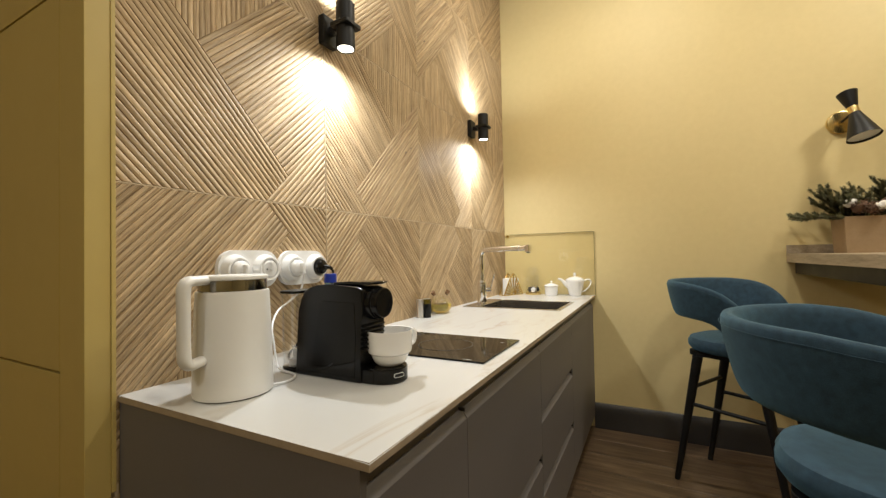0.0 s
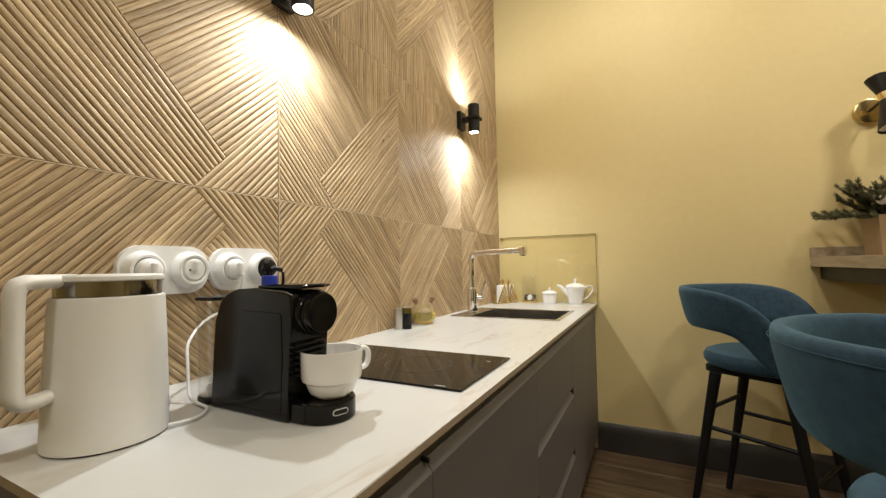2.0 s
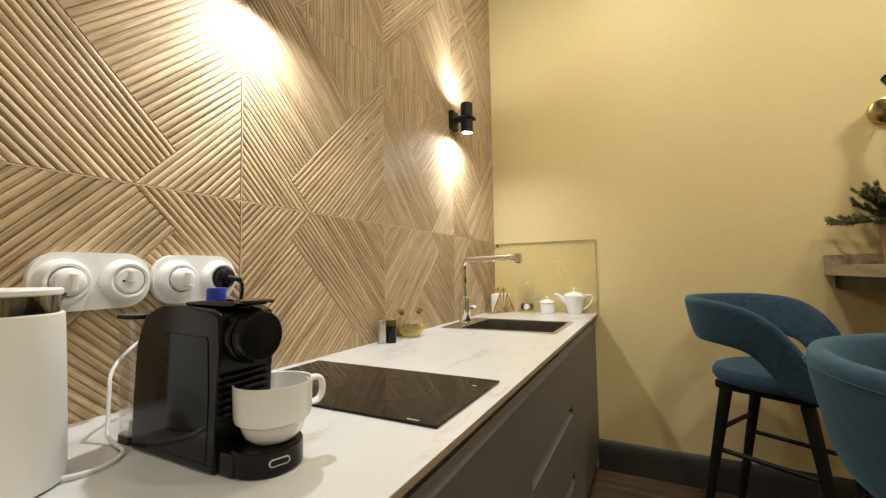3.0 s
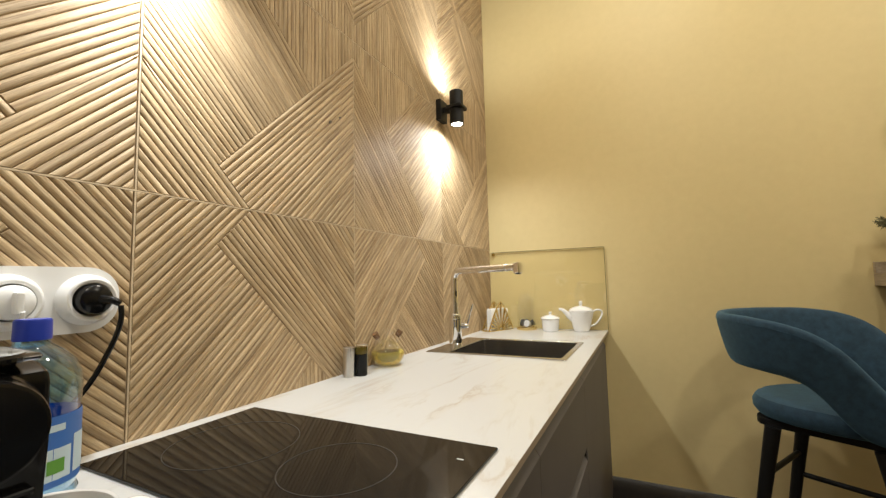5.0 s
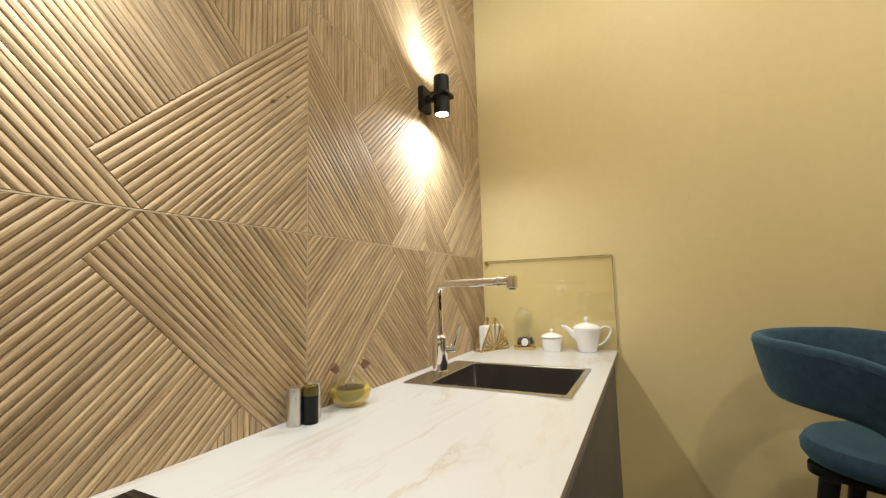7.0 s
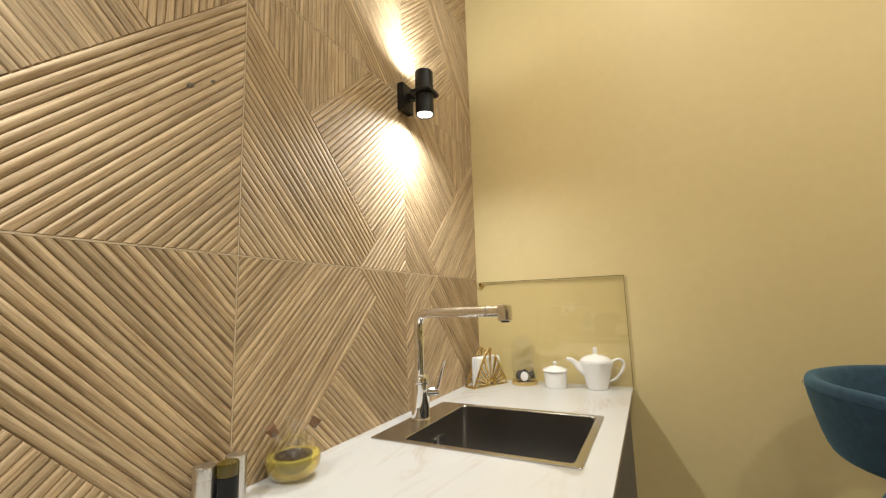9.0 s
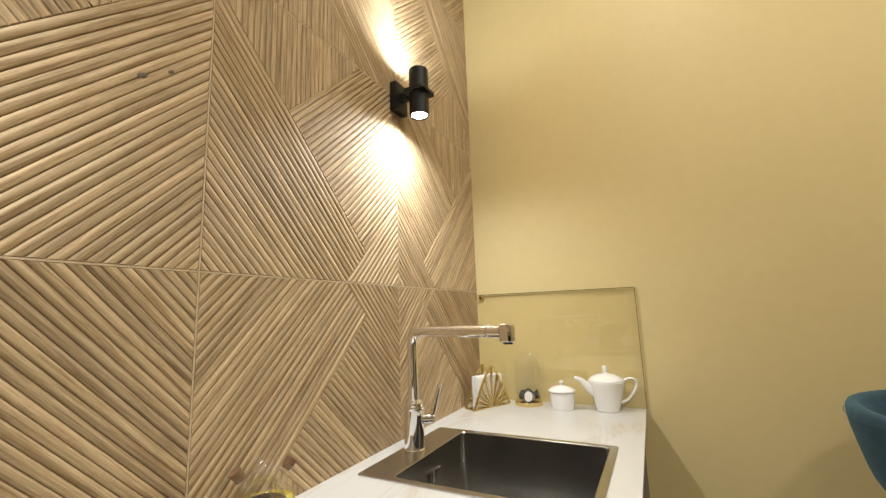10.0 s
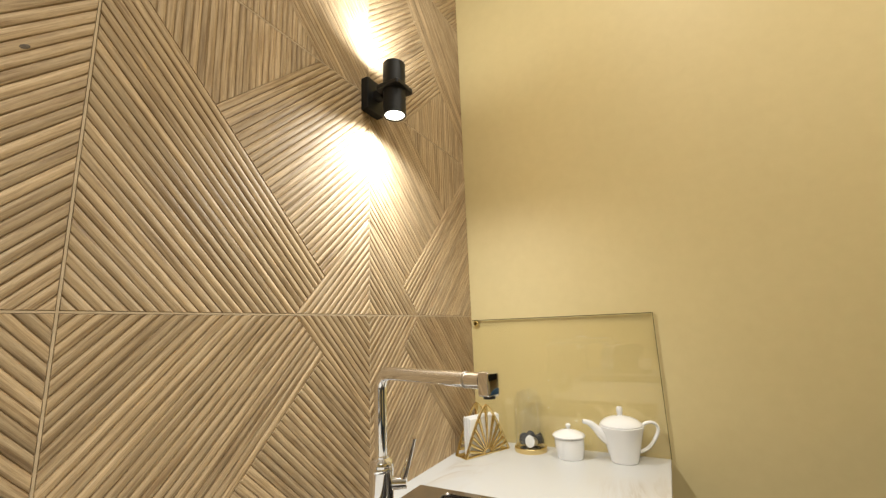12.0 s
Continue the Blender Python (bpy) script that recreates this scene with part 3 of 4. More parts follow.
    tank = part("water_tank", bm, TANK, c, "clear plastic water tank")
    part("tank_lid", prism([(a - 0.030, b) for a, b in rounded(0.058, 0.083, 0.016)], 0.006, "z", 0.185, 0.001), BLACKPLASTIC, tank)
    part("tank_base", prism([(a - 0.030, b) for a, b in rounded(0.052, 0.074, 0.014)], 0.011, "z", 0.0, 0.001), BLACKPLASTIC, tank)
    part("tank_valve", lathe([(0.016, 0.015), (0.016, 0.028), (0.007, 0.032), (0.007, 0.050), (0, 0.050)], 20, (-0.030, -0.012, 0)), WHITEPLASTIC, tank)


coffee_machine()


def cup():
    c = thing("cup", pose(0.436, 0.319, TOP + 0.0325, 0, 0, 70), "white glazed china coffee cup on the drip tray", "cup")
    part("bowl", lathe([(0, 0.002), (0.026, 0.0), (0.029, 0.002), (0.036, 0.009), (0.0395, 0.018), (0.0415, 0.024), (0.0470, 0.028), (0.0485, 0.034), (0.0500, 0.074), (0.0493, 0.0755), (0.0477, 0.0745), (0.046, 0.036), (0.036, 0.014), (0.02, 0.006), (0, 0.005)], 48), CHINA, c)
    pts = [(0.047, 0, 0.066), (0.058, 0, 0.069), (0.067, 0, 0.064), (0.0695, 0, 0.052), (0.066, 0, 0.040), (0.058, 0, 0.035), (0.047, 0, 0.036)]
    part("handle", tube(pts, 0.0042, 12, flat=1.6), CHINA, c)


cup()


def socket_unit(y, plugs, label):
    s = thing("double_socket", pose(0.0, y, 1.142), label, "wall socket", "double sockets")
    part("frame", prism(rounded(0.178, 0.101, 0.044, 10), 0.019, "x", -0.006, 0.004), WHITEPLASTIC, s)
    for dy, kind in zip((-0.045, 0.045), plugs):
        part("collar", turned(lathe([(0.0395, 0.008), (0.0385, 0.018), (0.035, 0.026), (0.0325, 0.0345), (0.030, 0.0355), (0.026, 0.034), (0.0245, 0.020), (0, 0.020)], 40), pose(0, dy, 0, 0, 90)), WHITEPLASTIC, s)
        if kind == "lid":
            part("insert", turned(lathe([(0.0245, 0.022), (0.0245, 0.032), (0.021, 0.036), (0, 0.036)], 32), pose(0, dy, 0, 0, 90)), WHITEPLASTIC, s)
            part("pin_cap", box(0.034, 0.046, dy - 0.004, dy + 0.004, -0.004, 0.018, 0.002), WHITEPLASTIC, s)
            part("pin_hole", box(0.0355, 0.0365, dy - 0.013, dy - 0.009, -0.003, 0.001), GAP, s)
        else:
            mat = BLACKPLASTIC if kind == "black" else WHITEPLASTIC
            plug = part("plug", turned(lathe([(0.0235, 0.021), (0.0235, 0.038), (0.021, 0.046), (0.015, 0.050), (0, 0.050)], 32), pose(0, dy, 0, 0, 90)), mat, s, "plugged-in %s plug" % kind)
            if kind == "white":
                part("grip", box(0.045, 0.062, dy - 0.005, dy + 0.005, -0.016, 0.014, 0.003), mat, plug)
            else:
                part("cord_boot", tube([(0.044, dy + 0.004, 0.0), (0.060, dy + 0.014, -0.002), (0.064, dy + 0.022, -0.008)], [0.008, 0.006, 0.0045], 12), mat, plug)


socket_unit(0.2925, ("white", "lid"), "white pill-shaped double wall socket with a white plug")
socket_unit(0.4760, ("white", "black"), "white pill-shaped double wall socket with white and black plugs")
cord = tube([(0.066, 0.5435, 1.132), (0.067, 0.543, 1.105), (0.062, 0.532, 1.065), (0.056, 0.505, 1.01), (0.05, 0.45, 0.95), (0.06, 0.38, 0.91), (0.09, 0.35, 0.9045), (0.138, 0.335, 0.9045)], 0.0038, 10)
tagged(part("power_cable", cord, BLACKPLASTIC), "black power cord hanging from the socket", "power cord")
cord = tube([(0.062, 0.4335, 1.13), (0.045, 0.434, 1.08), (0.030, 0.410, 1.05), (0.060, 0.340, 1.03), (0.105, 0.283, 1.00), (0.128, 0.268, 0.965), (0.145, 0.260, 0.930), (0.160, 0.254, 0.911), (0.185, 0.252, 0.9050), (0.222, 0.245, 0.9045), (0.246, 0.222, 0.9045), (0.252, 0.195, 0.9045), (0.243, 0.170, 0.905)], 0.0028, 10)
tagged(part("power_cable", cord, WHITEPLASTIC), "white power cord looping behind the kettle", "power cord")


def bottle():
    b = thing("water_bottle", pose(0.188, 0.4025, TOP), "small clear plastic water bottle with blue cap", "bottle")
    prof = [(0, 0.006), (0.016, 0.002), (0.036, 0), (0.042, 0.005)]
    for i in range(5):
        z = 0.012 + i * 0.013
        prof += [(0.0440, z), (0.0415, z + 0.006)]
    prof += [(0.0440, 0.080), (0.0430, 0.120), (0.0440, 0.132), (0.0445, 0.152), (0.0430, 0.166), (0.037, 0.180), (0.026, 0.191), (0.0160, 0.198), (0.0150, 0.206), (0, 0.207)]
    part("bottle_body", lathe(prof, 40), PET, b)
    label = part("label_band", lathe([(0.0444, 0.052), (0.0448, 0.055), (0.0448, 0.121), (0.0442, 0.124)], 40), BLUELABEL, b, "blue label band")
    for a, z, w, h, mat in ((0, 0.075, 0.050, 0.032, LIGHTLABEL), (8, 0.112, 0.022, 0.007, LIGHTLABEL), (55, 0.080, 0.030, 0.040, LIGHTLABEL), (-60, 0.080, 0.040, 0.040, LIGHTLABEL), (110, 0.085, 0.04, 0.03, LIGHTLABEL)):
        bm = bmesh.new()
        vs = []
        for zz in (z - h / 2, z + h / 2):
            for k in range(5):
                t = radians(a) + (k / 4 - 0.5) * w / 0.0452
                vs.append(bm.verts.new((0.0452 * math.cos(t), 0.0452 * math.sin(t), zz)))
        for k in range(4):
            bm.faces.new((vs[k], vs[k + 1], vs[k + 6], vs[k + 5]))
        part("label_print", bm, mat, label)
    for a, z, w, h, mat in ((12, 0.073, 0.016, 0.014, GREENLABEL), (-8, 0.084, 0.016, 0.010, COTTON)):
        bm = bmesh.new()
        vs = [bm.verts.new((0.0456 * math.cos(radians(a) + k * w / 0.09), 0.0456 * math.sin(radians(a) + k * w / 0.09), z + j * h / 2)) for j in (-1, 1) for k in (-1, 0, 1)]
        bm.faces.new((vs[0], vs[1], vs[4], vs[3]))
        bm.faces.new((vs[1], vs[2], vs[5], vs[4]))
        part("label_print", bm, mat, label)
    cap = [(0.0160, 0.203), (0.0163, 0.205), (0.0160, 0.2235), (0.0148, 0.2260), (0, 0.2260)]
    part("cap", lathe(cap, 32), BLUECAP, b, "blue screw cap")


bottle()


def mill(x, y, mat, label, top=None):
    m = thing("spice_mill", pose(x, y, TOP), label, "spice mill", "spice mills")
    part("barrel", lathe([(0, 0), (0.0165, 0), (0.0172, 0.001), (0.0172, 0.059), (0.0168, 0.060)], 32), mat, m)
    part("head", lathe([(0.0168, 0.0603), (0.0172, 0.0612), (0.0172, 0.0785), (0.0162, 0.080), (0, 0.080)], 32), top or mat, m)


mill(0.036, 1.118, SATIN, "brushed steel spice mill standing by the tiled wall")
# The head's amber base colour stands for an olive reflection on black.
mill(0.058, 1.143, BLACKGLOSS, "dark glass spice mill with olive sheen painted on its head", material("painted_olive_sheen", (0.075, 0.053, 0.005), 0.06))
mill(0.038, 1.172, SATIN, "brushed steel spice mill standing by the tiled wall")


def cruet():
    c = thing("oil_cruet", pose(0.046, 1.293, TOP), "round glass cruet with oil outside and vinegar inside", "cruet")
    outer = [(0, 0.001), (0.026, 0.0), (0.040, 0.006), (0.050, 0.020), (0.053, 0.035), (0.050, 0.050), (0.038, 0.064), (0.023, 0.073), (0.015, 0.081), (0.0145, 0.093), (0.019, 0.099), (0.020, 0.106), (0.015, 0.113), (0, 0.116)]
    part("glass_body", lathe(outer, 44), GLASS, c)
    part("oil", lathe([(0, 0.003), (0.025, 0.002), (0.039, 0.008), (0.0485, 0.021), (0.0515, 0.035), (0.0508, 0.042), (0, 0.042)], 44), OIL, c, "golden oil")
    part("vinegar", lathe([(0, 0.010), (0.020, 0.013), (0.032, 0.024), (0.0365, 0.040), (0.0365, 0.0428), (0, 0.0428)], 32), VINEGAR, c, "dark vinegar in the inner bulb")
    part("inner_bulb", lathe([(0.0366, 0.043), (0.033, 0.055), (0.023, 0.066), (0.012, 0.074)], 32), GLASS, c)
    for s in (-1, 1):
        d = Vector((0.42 * s, 0.90 * s, 0)).normalized()
        spout = part("spout", tube([d * 0.018 + Vector((0, 0, 0.068)), d * 0.032 + Vector((0, 0, 0.083)), d * 0.041 + Vector((0, 0, 0.094))], [0.012, 0.0095, 0.010], 16), GLASS, c)
        part("cork", tube([d * 0.036 + Vector((0, 0, 0.087)), d * 0.047 + Vector((0, 0, 0.102))], [0.0085, 0.0105], 16, smooth=1), CORK, spout, "brown cork stopper")


cruet()


def napkin_holder():
    h = thing("napkin_holder", pose(0.082, 2.246, TOP, 0, 0, 64), "brass leaf-cut napkin holder with white paper napkins", "napkin holder")

    def arch(x):
        return 0.146 * (1 - abs(x / 0.088) ** 1.38)

    for dy in (-0.024, 0.024):
        bm = bmesh.new()
        pts = [(x, 0, max(arch(x), 0.002)) for x in [-0.088 + 0.176 * k / 24 for k in range(25)]]
        tube(pts, 0.0042, 8, bm, smooth=1)
        tube([(-0.088, 0, 0.003), (0.088, 0, 0.003)], 0.0032, 8, bm, smooth=1)
        for k in range(-5, 6):
            lean = radians(15.5 * k)
            rib = []
            for i in range(60):
                far = 0.012 + 0.0026 * i
                x, z = far * math.sin(lean) * (1 - 0.9 * far * abs(k) / 5), 0.004 + far * math.cos(lean) * 0.94
                if abs(x) > 0.085 or z > arch(x):
                    break
                rib.append((x, 0, z))
            if len(rib) > 3:
                tube(rib, [0.0020 + 0.0036 * i / len(rib) for i in range(len(rib))], 8, bm, smooth=1)
        part("plate", turned(bm, pose(0, dy, 0)), BRASS, h, "pierced brass leaf plate")
    part("tray", box(-0.088, 0.088, -0.026, 0.026, 0.0, 0.003, 0.001), BRASS, h)
    n = thing("napkin_stack", h.matrix_basis.copy(), "stack of folded white paper napkins in the brass holder", "napkins")
    for i in range(9):
        y = -0.019 + i * 0.0042
        part("napkin", box(-0.062 + 0.0012 * (i % 3), 0.058 + 0.001 * (i % 2), y, y + 0.0036, 0.0032, 0.110 + 0.0012 * ((i * 5) % 4), 0.0008, 1), PAPER, n)


napkin_holder()


def cloche():
    c = thing("glass_cloche", pose(0.214, 2.322, TOP), "clear glass dome on a brass base", "cloche")
    part("base", lathe([(0, 0), (0.050, 0), (0.051, 0.002), (0.051, 0.013), (0.049, 0.015), (0, 0.015)], 44), BRASS, c)
    outer = [(0.046, 0.0155), (0.046, 0.130), (0.043, 0.155), (0.033, 0.177), (0.018, 0.189), (0, 0.193)]
    dome = part("dome", lathe(outer, 44), GLASS, c)
    for dx, dy, a, b, mat, text in ((-0.018, -0.010, 62, 40, MATTBLACK, "dark"), (0.014, -0.022, 78, -20, WHITEPLASTIC, "white"), (0.022, 0.012, 70, 100, MATTBLACK, "dark"), (-0.010, 0.020, 80, 160, CONE, "brown")):
        k = thing("coffee_capsule", pose(0.214 + dx, 2.322 + dy, TOP + 0.0325, a, 0, b) @ Matrix.Scale(1.15, 4), "%s coffee capsule lying under the glass dome" % text, "capsule", "coffee capsules")
        part("shell", lathe([(0, -0.012), (0.009, -0.012), (0.0105, -0.010), (0.0135, 0.010), (0.0155, 0.0105), (0.0155, 0.0117)], 28), MATTBLACK if text != "white" else SATIN, k)
        part("foil", lathe([(0.0155, 0.0117), (0.0135, 0.0125), (0.0, 0.0125)], 28), mat, k)


cloche()


def sugar_bowl():
    s = thing("sugar_bowl", pose(0.343, 2.296, TOP), "small white china lidded sugar bowl", "sugar bowl")
    part("bowl", lathe([(0, 0.001), (0.036, 0), (0.038, 0.003), (0.0415, 0.030), (0.0430, 0.056), (0.041, 0.058), (0, 0.058)], 44), CHINA, s)
    lid = part("lid", lathe([(0.042, 0.0585), (0.0470, 0.060), (0.0475, 0.063), (0.042, 0.069), (0.022, 0.077), (0.006, 0.080)], 44), CHINA, s)
    part("knob", lathe([(0.005, 0.079), (0.0045, 0.083), (0.0075, 0.088), (0.0078, 0.092), (0.005, 0.0955), (0, 0.0965)], 24), CHINA, lid)


sugar_bowl()


def teapot():
    t = thing("teapot", pose(0.490, 2.316, TOP, 0, 0, 26), "white china teapot with lid, beside the sugar bowl", "teapot")
    part("body", lathe([(0, 0.002), (0.034, 0), (0.0365, 0.002), (0.041, 0.020), (0.0485, 0.050), (0.056, 0.080), (0.0600, 0.094), (0.0600, 0.097), (0.056, 0.099), (0, 0.099)], 48), CHINA, t)
    lid = part("lid", lathe([(0.0565, 0.0995), (0.0575, 0.101), (0.054, 0.106), (0.044, 0.114), (0.028, 0.120), (0.010, 0.1235)], 44), CHINA, t)
    part("knob", lathe([(0.0085, 0.123), (0.0065, 0.126), (0.0080, 0.134), (0.0085, 0.143), (0.0065, 0.148), (0, 0.150)], 24), CHINA, lid)
    part("spout", tube([(-0.030, 0, 0.056), (-0.054, 0, 0.072), (-0.074, 0, 0.093), (-0.090, 0, 0.106), (-0.108, 0, 0.111)], [0.019, 0.0150, 0.0105, 0.008, 0.0055], 16), CHINA, t)
    pts = [(0.054, 0, 0.092), (0.070, 0, 0.101), (0.088, 0, 0.103), (0.101, 0, 0.094), (0.102, 0, 0.078), (0.088, 0, 0.054), (0.068, 0, 0.034), (0.044, 0, 0.024)]
    part("handle", tube(pts, 0.0046, 12, flat=1.3), CHINA, t)


teapot()


# ---------- bar table and its surroundings ----------
def bar_table():
    t = thing("bar_table", pose(1.585, 0, FLOOR), "light oak bar table fixed to the gold wall on black steel", "bar table")
    top = 1.148 - FLOOR
    part("tabletop", box(0.0, 0.62, 0.15, BACK - 0.001, top - 0.046, top, 0.002), TABLETOP, t)
    part("upstand", box(0.0, 0.62, BACK - 0.021, BACK - 0.0015, top + 0.0005, top + 0.046, 0.0015), TABLETOP, t)
    part("rail", box(0.035, 0.075, 0.25, BACK - 0.003, top - 0.106, top - 0.0465, 0.002), BLACKMETAL, t)
    part("rail", box(0.545, 0.585, 0.25, BACK - 0.003, top - 0.106, top - 0.0465, 0.002), BLACKMETAL, t)
    for y in (0.25, 1.90):
        for x in (0.29,):
            part("leg", box(x, x + 0.05, y, y + 0.05, 0.0, top - 0.0465, 0.002), BLACKMETAL, t)
        part("crossbar", box(0.0755, 0.5445, y, y + 0.04, top - 0.0865, top - 0.0470, 0.002), BLACKMETAL, t)
    part("foot_plate", box(0.12, 0.50, 0.2, 2.0, 0.0, 0.008, 0.001), BLACKMETAL, t)


bar_table()


def sconce():
    s = thing("wall_sconce", pose(1.822, BACK, 1.818), "black double-cone wall sconce with brass disc, unlit", "wall sconce")
    part("disc", turned(lathe([(0, 0.022), (0.050, 0.022), (0.057, 0.018), (0.058, 0.010), (0.058, 0.001)], 44), pose(0, 0, 0, 90)), BRASS, s, "round brushed brass wall plate")
    part("arm", tube([(0, -0.020, 0.0), (0.008, -0.10, 0.012), (0.012, -0.135, 0.018)], 0.006, 12), BLACKMETAL, s)
    m = pose(0.006, -0.145, 0.020, -14, -9, 0)
    upper = [(0.018, 0.010), (0.020, 0.012), (0.040, 0.098), (0.0385, 0.098), (0.018, 0.014)]
    part("upper_shade", turned(lathe(upper, 44), m), BLACKMETAL, s)
    part("waist", turned(lathe([(0.0205, -0.018), (0.0215, -0.016), (0.0215, 0.016), (0.0205, 0.018)], 40), m), BRASS, s, "brass waist ring")
    part("lower_shade", turned(lathe([(0.019, -0.012), (0.021, -0.014), (0.064, -0.148), (0.0625, -0.148), (0.019, -0.016)], 44), m), BLACKMETAL, s)
    part("diffuser", turned(lathe([(0, -0.138), (0.059, -0.138)], 40), m), WHITEPLASTIC, s, "white inner diffuser, unlit")


sconce()


def fir_sprig(parent, start, way, length, rnd):
    d = Vector(way).normalized()
    pts = [Vector(start) + d * length * s + Vector((0, 0, -0.25 * length * s * s)) for s in (0, 0.33, 0.66, 1)]
    sprig = part("fir_twig", tube(pts, [0.003, 0.0025, 0.002, 0.0012], 6, smooth=3), TWIG, parent)
    verts, faces = [], []

    def needles(a, b, count, size):
        axis = (b - a).normalized()
        for _ in range(count):
            p = a.lerp(b, rnd.random())
            side = Vector((rnd.uniform(-1, 1), rnd.uniform(-1, 1), rnd.uniform(-0.7, 1))).normalized()
            side = (side - axis * side.dot(axis)).normalized()
            n = (side * 0.8 + axis * 0.75).normalized() * size * rnd.uniform(0.7, 1.15)
            flat = n.cross(axis).normalized() * 0.0015
            i = len(verts)
            verts.extend([p - flat, p + flat, p + n * 0.6 + flat * 0.8, p + n, p + n * 0.6 - flat * 0.8])
            faces.append((i, i + 1, i + 2, i + 3, i + 4))

    for a, b in zip(pts, pts[1:]):
        needles(a, b, int(length * 900), 0.017)
        for s in (-1, 1):
            side = d.cross(Vector((0, 0, 1))).normalized() * s
            end = a.lerp(b, 0.5) + (d * 0.75 + side * 0.7 + Vector((0, 0, rnd.uniform(-0.1, 0.3)))).normalized() * length * 0.33
            needles(a.lerp(b, 0.5), end, int(length * 700), 0.015)
    needles(pts[-1], pts[-1] + d * 0.012, 14, 0.014)
    me = bpy.data.meshes.new("needles")
    me.from_pydata([tuple(v) for v in verts], [], faces)
    me.materials.append(NEEDLE)
    ob = new("needles", me)
    ob.parent = sprig


def planter():
    p = thing("planter", pose(1.748, 2.14, 1.1485), "kraft box planter with fir sprigs, cones and cotton", "planter")
    rnd = random.Random(4)
    w, d, h = 0.40, 0.17, 0.170
    bm = bmesh.new()
    rings = [[bm.verts.new((x * s + (1 - s) * w / 2, y * s + (1 - s) * d / 2, z)) for x, y in ((0, 0), (w, 0), (w, d), (0, d))] for s, z in ((0.96, 0.0), (1.0, h), (0.97, h), (0.94, 0.01))]
    for a, b in zip(rings, rings[1:]):
        for i in range(4):
            bm.faces.new((a[i], a[(i + 1) % 4], b[(i + 1) % 4], b[i]))
    bm.faces.new(rings[0])
    bm.faces.new(rings[-1])
    part("box", bm, KRAFT, p, "tan kraft board box", sharp=20)
    part("moss", box(0.014, w - 0.014, 0.012, d - 0.012, 0.13, h - 0.012, 0.004), NEEDLE, p)
    for i in range(46):
        x, y = rnd.uniform(0.02, w - 0.02), rnd.uniform(0.055, d - 0.02)
        out = Vector(((x - w / 2) * 5.5, (y - d / 2) * 5.0, rnd.uniform(0.6, 1.7)))
        fir_sprig(p, (x, y, h - 0.02), out + Vector((rnd.uniform(-0.4, 0.4), rnd.uniform(-0.4, 0.4), 0)), rnd.uniform(0.14, 0.235), rnd)
    for y in (0.02, 0.06, 0.11):
        fir_sprig(p, (0.03, y, h - 0.01), (-1.0, (y - 0.07) * 6, 0.25 + y), 0.20, rnd)
    for x, y, z in ((0.055, 0.03, 0.165), (0.10, 0.02, 0.158), (0.16, 0.05, 0.175), (0.24, 0.03, 0.165), (0.09, 0.11, 0.185), (0.30, 0.06, 0.175)):
        bm = lathe([(0, -0.03), (0.012, -0.028), (0.019, -0.012), (0.016, 0.010), (0.006, 0.026), (0, 0.028)], 12)
        for k in range(46):
            f = k / 45
            a, r = k * 2.4, 0.021 * math.sin(math.pi * (0.12 + 0.8 * f)) + 0.003
            s = box(-0.001, 0.010, -0.0045, 0.0045, -0.0008, 0.0008)
            turned(s, pose(r * math.cos(a), r * math.sin(a), -0.028 + 0.054 * f, 0, -28, math.degrees(a)))
            tmp = bpy.data.meshes.new("scale")
            s.to_mesh(tmp)
            s.free()
            bm.from_mesh(tmp)
            bpy.data.meshes.remove(tmp)
        part("pine_cone", turned(bm, pose(x, y - 0.03, z + 0.045, rnd.uniform(20, 80), rnd.uniform(-60, 60), 0)), CONE, p, "brown pine cone")
    for x, y, z in ((0.035, 0.055, 0.178), (0.125, 0.012, 0.160), (0.20, 0.035, 0.190), (0.285, 0.02, 0.175), (0.345, 0.07, 0.18)):
        bm = bmesh.new()
        for k in range(4):
            a = k * math.pi / 2 + 0.4
            bmesh.ops.create_icosphere(bm, subdivisions=2, radius=0.019, matrix=Matrix.Translation((x + 0.011 * math.cos(a), y - 0.025 + 0.011 * math.sin(a), z + 0.055 + rnd.uniform(-0.004, 0.004))))
        for v in bm.verts:
            v.co += noise.noise_vector(v.co * 90) * 0.003
        part("cotton_boll", bm, COTTON, p, "fluffy white cotton boll")
    for x, y, z, r in ((0.255, 0.06, 0.205, 0.022), (0.225, 0.012, 0.15, 0.013)):
        part("bauble", lathe([(r * math.sin(math.pi * k / 14), -r * math.cos(math.pi * k / 14)) for k in range(15)], 24, (x, y, z + 0.05)), BAUBLE, p, "bronze glass bauble")


planter()


def step(a, b, x):
    s = min(max((x - a) / (b - a), 0), 1)
    return s * s * (3 - 2 * s)


